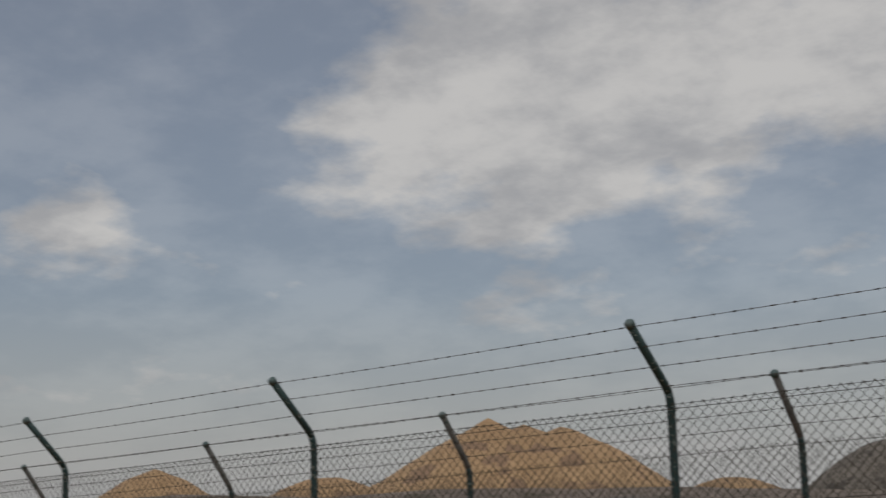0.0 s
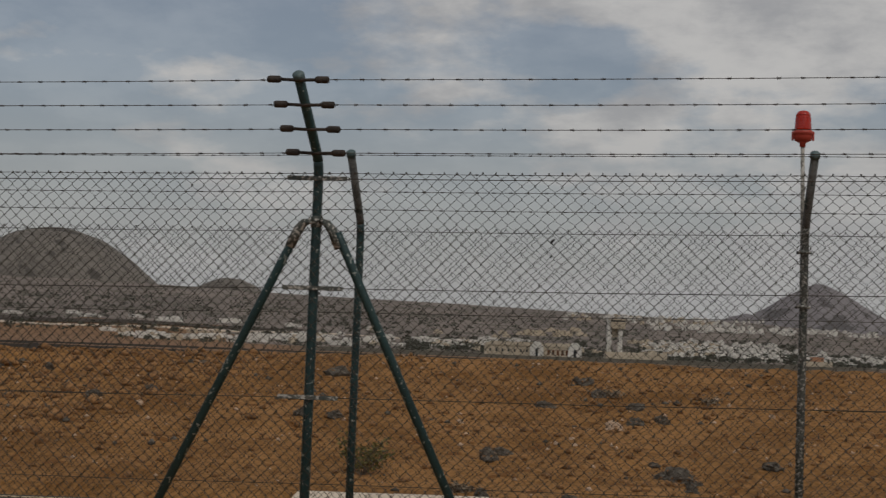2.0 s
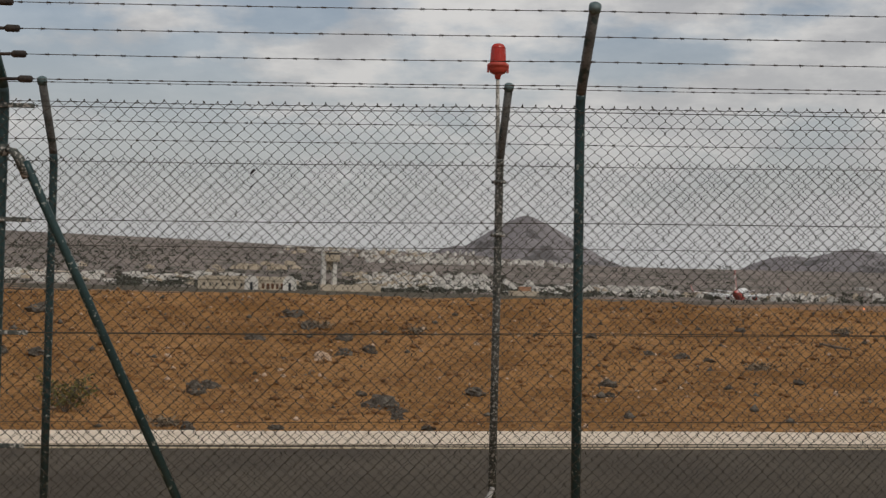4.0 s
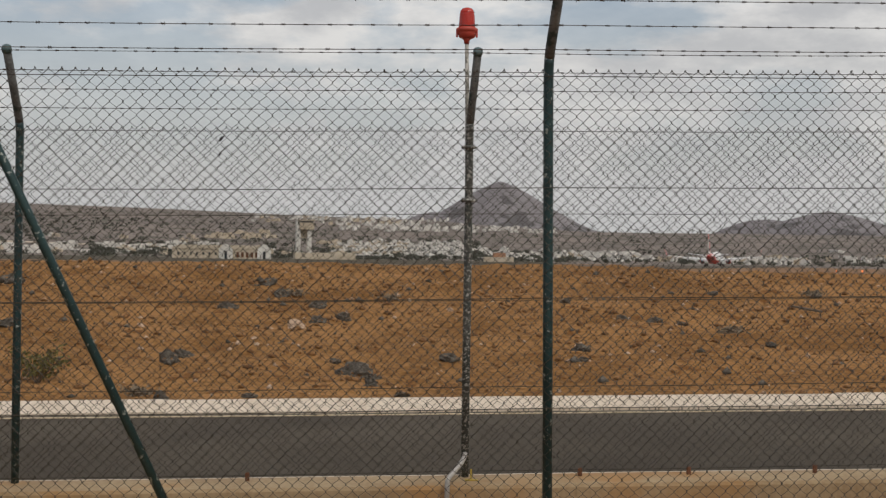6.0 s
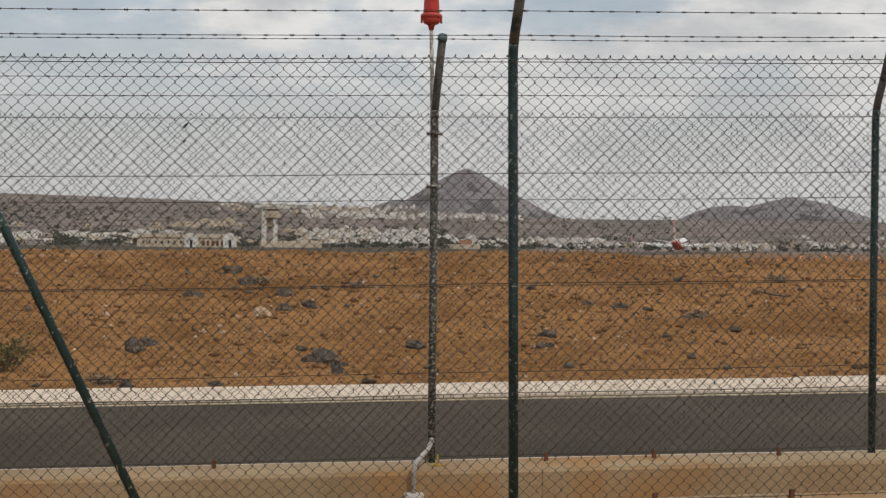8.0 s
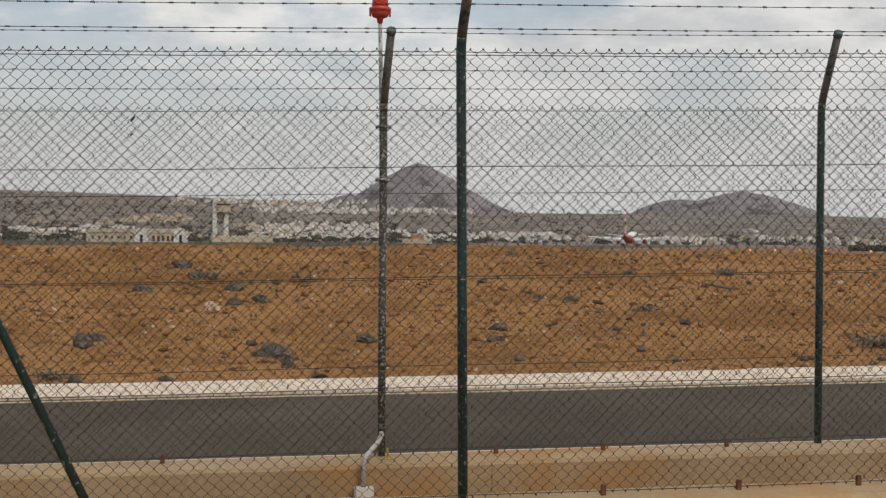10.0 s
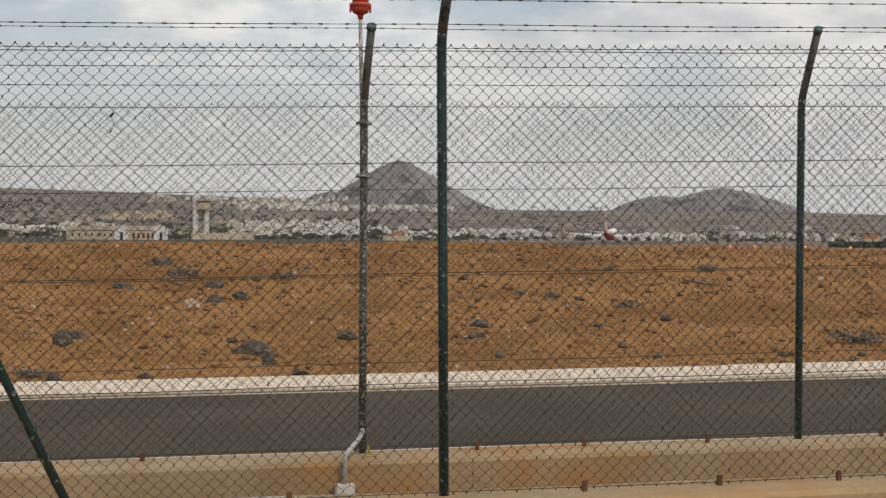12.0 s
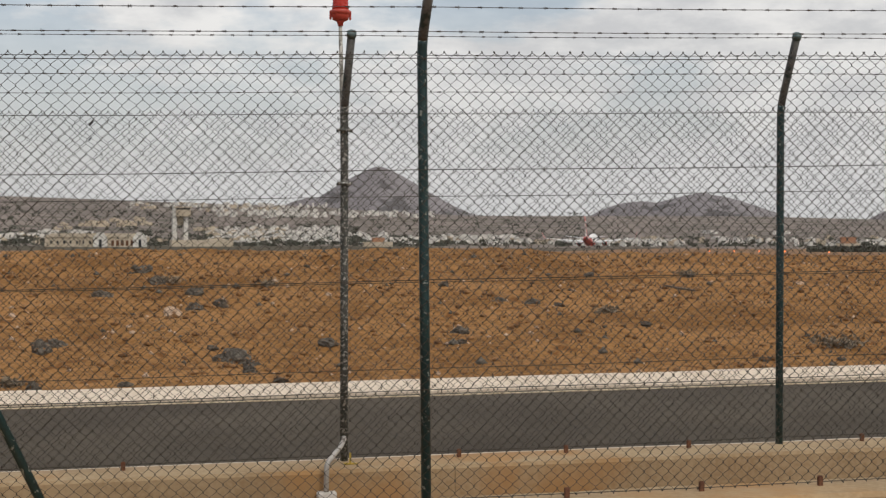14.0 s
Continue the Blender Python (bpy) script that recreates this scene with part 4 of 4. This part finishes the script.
far_blocks("white_town_blocks", 430, ((0.4, 5.2, -0.45, 0.18), (1.2, 5.4, -0.45, 0.0), (4.5, 9.4, -0.46, -0.15), (0.8, 5.0, -0.30, 0.22), (2.5, 8.8, 0.62, 0.82), (0.5, 7.5, 0.66, 0.78), (-1.5, 5, 0.80, 1.12), (13.5, 18.5, -0.44, -0.34), (20, 27, -0.42, -0.25)), WHITE, "white houses crowding the far town", 4, 8.5, 31)
far_blocks("sand_town_blocks", 130, ((-0.2, 3.0, -0.40, 0.12), (0.2, 3.0, -0.35, 0.12), (-3, 3, 0.85, 1.15), (-4.5, -2, 0.25, 0.45), (9, 24, -0.45, -0.25), (-20, 0, -0.45, -0.2)), BEIGE, "sand-coloured houses of the far town", 5, 16, 32)
far_blocks("long_sheds", 46, ((-21, -9, -0.42, -0.12), (-19, -9, -0.42, -0.25), (-9, -4.6, -0.30, -0.05), (-22, -12, 0.15, 0.3), (10.2, 12, -0.36, -0.2)), WHITE, "long low white sheds beyond the airfield", 18, 46, 33)


def far_trees(name, n, spans, label, seed):
    """Far bushes and palms: clumps of small leaf faces."""
    r = random.Random(seed)
    V, F = [], []
    for _ in range(n):
        az0, az1, el0, el1 = r.choice(spans)
        az, el = r.uniform(az0, az1), r.uniform(el0, el1)
        d = far_d(az, el) + r.uniform(-30, 30)
        x, y, _z = place(az, d)
        z, w, h = height(x, y), r.uniform(3, 9), r.uniform(2.0, 5.0)
        for j in range(16):
            c = Vector((x + r.gauss(0, w * 0.35), y + r.gauss(0, w * 0.35), z + h * r.random()))
            u = Vector((r.gauss(0, 1), r.gauss(0, 1), r.gauss(0, 1))).normalized() * r.uniform(0.8, 2.0)
            p = u.cross(Vector((r.gauss(0, 1), r.gauss(0, 1), r.gauss(0, 1)))).normalized() * r.uniform(0.6, 1.4)
            o = len(V)
            V += [c - u, c + p, c + u, c - p]
            F.append((o, o + 1, o + 2, o + 3))
    return tagged(obj(name, V, F, TREE), label, "bushes", kind="stuff")


far_trees("far_scrub", 2600, ((0, 6, -0.45, 0.12), (0, 6, -0.35, 0.25), (4, 9.5, -0.45, -0.15), (-9, 9.5, -0.49, -0.42), (2, 9, -0.45, -0.1), (-9, 1, -0.47, -0.15), (-9, -4, -0.40, 0.0), (-20, 26, -0.48, -0.40), (9, 26, -0.45, -0.15), (-12, 15, -0.2, 0.9), (-30, 0, -0.2, 1.1), (-36, -12, -0.1, 0.12), (-26, -6, 0.3, 1.3), (-40, -20, -0.2, 1.2)), "dark scrub and trees between the far houses", 41)

# control tower: two shafts, a gallery and a glazed cab
tx, ty, _ = place(-0.88, 900)
tower = tagged(new("control_tower"), "white airport control tower with twin shafts and a glazed cab", "tower")
tower.matrix_basis = Matrix.Translation((tx, ty, height(tx, ty))) @ Matrix.Rotation(radians(8), 4, 'Z') @ Matrix.Diagonal((1.2, 1.2, 1.43, 1))
part("shaft", box_bm(-4.2, -2.0, -2, 2, -1, 15.9, 0.15), WHITE, tower)
part("shaft", box_bm(1.4, 3.6, -2, 2, -1, 13.0, 0.15), WHITE, tower)
part("shaft_core", box_bm(-1.6, 1.4, 0.2, 1.6, 9.0, 12.6), BEIGE, tower, "sand-coloured recessed core")
cab = part("cab", box_bm(-2.6, 4.8, -3, 3, 12.6, 15.6, 0.12), BEIGE, tower, "gallery under the cab")
part("cab_glass", box_bm(-2.2, 4.4, -2.7, 2.7, 15.6, 16.2, 0.1), DARKGLASS, cab, "dark cab glazing")
part("cab_roof", box_bm(-3.0, 5.2, -3.2, 3.2, 16.2, 16.8, 0.15), BEIGE, cab)
part("base_block", box_bm(-5, 26, -4, 5, -1, 2.8, 0.1), BEIGE, tower, "long sand-coloured base building")

# airport hall with two white portals
hx, hy, _ = place(-4.05, 700)
hall = tagged(new("airport_hall"), "long sand-coloured hall with two white gabled portals", "hall")
hall.matrix_basis = Matrix.Translation((hx, hy, height(hx, hy))) @ Matrix.Rotation(radians(4), 4, 'Z') @ Matrix.Diagonal((1, 1, 1.55, 1))
part("body", box_bm(-23, 23, 0, 16, -1, 2.9, 0.2), BEIGE, hall)
bm = bmesh.new()
A = [[bm.verts.new((x * k, y, z)) for x, y in ((-1, -0.4), (1, -0.4), (1, 16.4), (-1, 16.4))] for k, z in ((23.4, 2.9), (23.0, 3.3), (19.5, 4.1))]
for lo_, hi_ in zip(A, A[1:]):
    for k in range(4):
        bm.faces.new((lo_[k], lo_[(k + 1) % 4], hi_[(k + 1) % 4], hi_[k]))
bm.faces.new(A[0][::-1]); bm.faces.new(A[2])
part("roof", bm, BEIGE, hall, "low hipped sand-coloured roof")
for cx_ in (2.0, 20.0):
    bm = bmesh.new()
    pr = [(-3.2, -1), (3.2, -1), (3.2, 2.9), (1.2, 4.4), (-1.2, 4.4), (-3.2, 2.9)]
    A = [[bm.verts.new((cx_ + a, yy, b)) for a, b in pr] for yy in (-1.6, 0.4)]
    for k in range(6):
        bm.faces.new((A[0][k], A[0][(k + 1) % 6], A[1][(k + 1) % 6], A[1][k]))
    bm.faces.new(A[0]); bm.faces.new(A[1][::-1])
    po = part("portal", bm, WHITE, hall, "white gabled portal")
    part("portal_door", box_bm(cx_ - 0.6, cx_ + 0.6, -1.75, -1.5, -0.9, 2.3), DARKGLASS, po)
for i in range(7):
    part("window", box_bm(-20.5 + i * 2.9, -19.7 + i * 2.9, -0.08, 0.1, 1.0, 1.9), DARKGLASS, hall)
for i in range(5):
    part("window", box_bm(7.0 + i * 2.2, 8.2 + i * 2.2, -0.08, 0.1, 0.4, 2.0), RUST, hall, "brown arched opening")
ox, oy, _ = place(24.7, 950)
oh = tagged(new("terracotta_building"), "small terracotta-red building with a pale ground floor", "building")
oh.matrix_basis = Matrix.Translation((ox, oy, height(ox, oy))) @ Matrix.Rotation(-radians(20), 4, 'Z')
part("ground_floor", box_bm(-7, 7, -4, 4, -1, 3, 0.1), BEIGE, oh)
part("upper_floor", box_bm(-4.5, 4.5, -4.1, 4.1, 3, 6.4, 0.1), ORANGE, oh)
part("roof", box_bm(-5, 5, -4.5, 4.5, 6.4, 6.9, 0.1), ORANGE, oh)
ox, oy, _ = place(6.7, 900)
oh = tagged(new("terracotta_building"), "sand-coloured building with terracotta roof blocks", "building")
oh.matrix_basis = Matrix.Translation((ox, oy, height(ox, oy)))
part("ground_floor", box_bm(-9, 9, -4, 4, -1, 3, 0.1), BEIGE, oh)
part("upper_floor", box_bm(-3, 4, -4.1, 4.1, 3, 5.6, 0.1), ORANGE, oh)
hg = tagged(new("hedge"), "long dark hedge beyond the airfield", "hedge")
V, F = [], []
r = random.Random(8)
for i in range(1500):
    az = r.uniform(23.2, 28)
    x, y, _z = place(az, 300 + r.uniform(-4, 4))
    c = Vector((x, y, -2.0 + 1.3 * r.random()))
    u = Vector((r.gauss(0, 1), r.gauss(0, 1), r.gauss(0, 1))).normalized() * 0.4
    p = u.cross(Vector((r.gauss(0, 1), r.gauss(0, 1), 1))).normalized() * 0.3
    o = len(V)
    V += [c - u, c + p, c + u, c - p]
    F.append((o, o + 1, o + 2, o + 3))
obj("foliage", V, F, TREE, hg)

# runway edge lamps
for az in (19.55, 20.48, 21.41, 22.37, 24.0):
    x, y, _z = place(az, 190)
    rl = tagged(new("runway_lamp"), "small glowing orange lamp on a short stem beside the runway", "lamp", group="runway edge lamps")
    rl.location = (x, y, height(x, y))
    bar("stem", [(0, 0, -0.05), (0, 0, 0.42)], 0.03, STEEL, rl, 8)
    bar("lamp_head", [(0, 0, 0.42), (0, 0, 0.46), (0, 0, 0.56), (0, 0, 0.60)], [0.06, 0.09, 0.08, 0.02], GLOW, rl, 12, "glowing orange lamp head")


# ---- the airliner rolling out on the runway ----
def livery():
    m = bpy.data.materials.new("red_and_white_livery")
    m.use_nodes = True
    nt = m.node_tree
    b = nt.nodes["Principled BSDF"]
    b.inputs["Roughness"].default_value = 0.3
    co = nt.nodes.new("ShaderNodeTexCoord")
    sp = nt.nodes.new("ShaderNodeSeparateXYZ")
    nt.links.new(co.outputs["Object"], sp.inputs[0])
    mr = nt.nodes.new("ShaderNodeMapRange")
    mr.interpolation_type = 'SMOOTHERSTEP'
    for k, v in (("From Min", -5.0), ("From Max", -18.0), ("To Min", 2.35), ("To Max", 5.6)):
        mr.inputs[k].default_value = v
    nt.links.new(sp.outputs["Y"], mr.inputs["Value"])
    lt = nt.nodes.new("ShaderNodeMath")
    lt.operation = 'LESS_THAN'
    nt.links.new(sp.outputs["Z"], lt.inputs[0])
    nt.links.new(mr.outputs[0], lt.inputs[1])
    no = nt.nodes.new("ShaderNodeTexNoise")
    no.inputs["Scale"].default_value = 1.5
    wm = nt.nodes.new("ShaderNodeMix"); wm.data_type = 'RGBA'
    wm.inputs["A"].default_value, wm.inputs["B"].default_value = (0.70, 0.69, 0.66, 1), (0.80, 0.79, 0.77, 1)
    nt.links.new(no.outputs["Fac"], wm.inputs["Factor"])
    mx = nt.nodes.new("ShaderNodeMix"); mx.data_type = 'RGBA'
    nt.links.new(lt.outputs[0], mx.inputs["Factor"])
    nt.links.new(wm.outputs["Result"], mx.inputs["A"])
    mx.inputs["B"].default_value = (0.60, 0.045, 0.025, 1)
    nt.links.new(mx.outputs["Result"], b.inputs["Base Color"])
    return m


LIVERY = livery()
PAINT_RED = plain("red_aircraft_paint", (0.60, 0.045, 0.025), 0.3)
PAINT_GREY = mat("grey_wing_skin", (0.62, 0.63, 0.63), (0.72, 0.72, 0.71), 0.4, scale=0.6, fine=4, bump=0.05)
PAINT_WHITE = plain("white_aircraft_paint", (0.78, 0.77, 0.74), 0.35)
BLUE = plain("dark_blue_lettering", (0.02, 0.025, 0.12), 0.4)

jet = tagged(new("airliner"), "red and white twin-engined airliner rolling on the runway with flaps down", "airplane")
JET = Matrix.Translation(RW + rd * 162 + Vector((0, 0, float(airfield((RW + rd * 162).length)) + 0.06))) @ Matrix.Rotation(-HD, 4, 'Z') @ Matrix.Translation((0, 0, 0.56)) @ Matrix.Rotation(radians(2.0), 4, 'X') @ Matrix.Translation((0, 0, -0.56))
jet.matrix_basis = JET
ST = [(17.9, 0.06, 2.75), (17.6, 0.42, 2.80), (16.8, 0.88, 2.92), (15.4, 1.35, 3.08), (13.6, 1.70, 3.22), (11.5, 1.88, 3.28), (5, 1.90, 3.28), (-4, 1.90, 3.28), (-8, 1.84, 3.36), (-12, 1.58, 3.62), (-16, 1.12, 4.05), (-19, 0.66, 4.42), (-21, 0.30, 4.70), (-21.5, 0.12, 4.74)]
fus = obj("fuselage", *sweep([(0, y, z) for y, r_, z in ST], [r_ for y, r_, z in ST], 32), LIVERY, jet, smooth=True)


def blade(name, stations, material, parent, label="", axis="x"):
    """A wing or fin: lens-shaped sections (span, leading y, trailing y, offset, thickness)."""
    vs, fs = [], []
    prof = [(0, 0), (0.08, 0.55), (0.3, 1), (0.65, 0.65), (1, 0.04), (0.65, -0.5), (0.3, -0.75), (0.08, -0.45)]
    for s, le, te, off, th in stations:
        for c, t in prof:
            y = le + (te - le) * c
            vs.append((s, y, off + t * th / 2) if axis == "x" else (off + t * th / 2, y, s))
    n = len(prof)
    for i in range(len(stations) - 1):
        for k in range(n):
            fs.append((i * n + k, i * n + (k + 1) % n, (i + 1) * n + (k + 1) % n, (i + 1) * n + k))
    fs += [tuple(range(n))[::-1], tuple((len(stations) - 1) * n + k for k in range(n))]
    ob = obj(name, vs, fs, material, parent, smooth=False)
    bm = bmesh.new(); bm.from_mesh(ob.data); bmesh.ops.recalc_face_normals(bm, faces=bm.faces); bm.to_mesh(ob.data); bm.free()
    if label:
        tagged(ob, label)
    return ob


for s in (-1, 1):
    wg = blade("wing", [(s * 1.2, 6.6, -1.4, 2.25, 1.0), (s * 5.6, 3.6, -1.5, 2.70, 0.65), (s * 16.6, -2.9, -4.5, 3.85, 0.22)], PAINT_GREY, jet, "pale grey swept wing")
    blade("winglet", [(3.85, -2.9, -4.5, s * 16.6, 0.2), (4.15, -3.2, -4.8, s * 17.05, 0.18), (4.7, -3.7, -5.0, s * 17.25, 0.15), (6.5, -5.3, -6.0, s * 17.75, 0.08)], PAINT_RED, wg, "red upturned winglet", axis="z")
    blade("flap", [(s * 2.0, -1.3, -3.2, 2.0, 0.25), (s * 5.4, -1.4, -3.0, 2.35, 0.22)], PAINT_GREY, wg, "lowered inner flap")
    blade("flap", [(s * 6.0, -1.7, -3.2, 2.42, 0.2), (s * 11.2, -3.1, -4.2, 2.98, 0.14)], PAINT_GREY, wg, "lowered outer flap")
    for fx_, fy_, fz_ in ((3.4, -2.2, 1.85), (6.6, -2.5, 2.3), (9.4, -3.2, 2.62)):
        bar("flap_fairing", [(s * fx_, fy_ + 2.2, fz_ + 0.1), (s * fx_, fy_ + 0.8, fz_), (s * fx_, fy_ - 0.8, fz_ - 0.25), (s * fx_, fy_ - 1.5, fz_ - 0.3)], [0.06, 0.24, 0.2, 0.03], PAINT_GREY, wg, 10)
    eng = bar("engine", [(s * 4.83, 7.2, 1.75), (s * 4.83, 7.0, 1.75), (s * 4.83, 5.5, 1.75), (s * 4.83, 3.6, 1.78), (s * 4.83, 2.8, 1.8)], [0.82, 0.96, 1.05, 0.95, 0.74], PAINT_RED, jet, 24, "red engine nacelle")
    bar("exhaust", [(s * 4.83, 3.0, 1.8), (s * 4.83, 2.0, 1.82), (s * 4.83, 1.3, 1.84)], [0.62, 0.45, 0.15], STEEL, eng, 16, "bare metal exhaust cone")
    bar("intake_lip", [(s * 4.83, 7.18, 1.75), (s * 4.83, 7.30, 1.75), (s * 4.83, 7.22, 1.75)], [0.90, 0.84, 0.72], STEEL, eng, 24, "polished intake lip")
    blade("pylon", [(2.45, 5.6, 0.5, s * 4.83, 0.3), (3.0, 4.6, 0.6, s * 4.83, 0.26)], PAINT_GREY, jet, axis="z")
    blade("tailplane", [(s * 0.5, -15.6, -19.4, 4.5, 0.4), (s * 7.1, -19.3, -21.0, 5.35, 0.15)], PAINT_GREY, jet, "grey tailplane")
    # main gear
    gear = bar("main_gear", [(s * 2.86, 0.1, 2.2), (s * 2.86, 0, 1.2), (s * 2.86, 0, 0.56)], 0.13, STEEL, jet, 10, "main landing gear leg")
    bar("side_strut", [(s * 1.3, 0.1, 2.0), (s * 2.86, 0, 1.1)], 0.08, STEEL, gear, 8)
    for q in (-0.43, 0.43):
        x = s * 2.86 + q
        wh = bar("wheel", [(x - 0.19, 0, 0.56), (x - 0.15, 0, 0.56), (x + 0.15, 0, 0.56), (x + 0.19, 0, 0.56)], [0.46, 0.56, 0.56, 0.46], TYRE, gear, 24, "black tyre")
        wh.data.update()
    for i in range(44):
        y = 12.0 - i * 0.52
        if -0.2 < y < 0.2:
            continue
        o = part("cabin_window", box_bm(s * 1.885 - 0.02, s * 1.885 + 0.02, y - 0.12, y + 0.12, 3.55, 3.92, 0.01), DARKGLASS, jet) if i == 0 else new("cabin_window", cabin_mesh)
        if i == 0:
            cabin_mesh, cabin_y = o.data, y
        else:
            o.parent = jet
            o.location = (0, y - cabin_y, 0)
    part("door", box_bm(s * 1.5 - 0.03, s * 1.5 + 0.03, -13.6, -12.8, 3.2, 5.0, 0.02), PAINT_RED, jet, "red rear cabin door")
    part("door", box_bm(s * 1.75 - 0.03, s * 1.75 + 0.03, 13.0, 13.8, 2.6, 4.3, 0.02), PAINT_WHITE, jet, "white front cabin door")
    # plain shapes in place of the lettering and of the emblem on the fin
    for i, (a, b, h) in enumerate(((9.6, 10.9, 0.75), (8.0, 9.2, 0.75), (6.6, 7.6, 0.75), (5.3, 6.3, 0.75), (3.9, 4.9, 0.9))):
        part("lettering_bar", box_bm(s * 1.9 - 0.012, s * 1.9 + 0.012, a, b, 3.1, 3.1 + h * 0.35), BLUE, jet)
    for nm, ry, rz, mm, off in (("emblem_oval", 1.75, 2.5, PAINT_WHITE, 0.20), ("emblem_disc", 1.2, 1.7, PAINT_RED, 0.225), ("emblem_stroke", 0.45, 0.9, PAINT_WHITE, 0.25)):
        bm = bmesh.new()
        bmesh.ops.create_cone(bm, cap_ends=True, segments=28, radius1=1, radius2=1, depth=0.02)
        for v in bm.verts:
            v.co = Vector((s * off + v.co.z, -18.1 + v.co.x * ry - 0.3 * v.co.y, 8.4 + v.co.y * rz))
        part(nm, bm, mm, jet)
fin = blade("fin", [(5.0, -9.8, -19.6, 0, 0.28), (5.6, -13.2, -19.8, 0, 0.38), (8.5, -15.8, -20.5, 0, 0.32), (10.8, -17.755, -21.13, 0, 0.24)], PAINT_WHITE, jet, "white swept fin with a red emblem", axis="z")
blade("fin_tip", [(10.8, -17.755, -21.13, 0, 0.24), (12.5, -19.2, -21.6, 0, 0.18)], PAINT_RED, jet, "red fin tip", axis="z")
blade("fin_fillet", [(5.02, -9.75, -15.2, 0, 0.34), (5.62, -13.12, -16.4, 0, 0.42), (7.6, -14.92, -16.9, 0, 0.36)], PAINT_RED, jet, "red fillet ahead of the fin", axis="z")
bar("nose_gear", [(0, 14.2, 2.0), (0, 14.3, 0.36)], 0.09, STEEL, jet, 8, "nose landing gear leg")
for q in (-0.2, 0.2):
    bar("nose_wheel", [(q - 0.1, 14.3, 0.36), (q - 0.07, 14.3, 0.36), (q + 0.07, 14.3, 0.36), (q + 0.1, 14.3, 0.36)], [0.28, 0.36, 0.36, 0.28], TYRE, jet, 18, "black tyre")
part("wing_root_fairing", box_bm(-1.7, 1.7, -5, 6, 1.15, 2.5, 0.45), PAINT_RED, jet, "red belly fairing")
for s in (-1, 1):
    part("cockpit_window", box_bm(s * 0.62 - 0.5, s * 0.62 + 0.5, 15.2, 15.9, 3.85, 4.2, 0.05), DARKGLASS, jet)
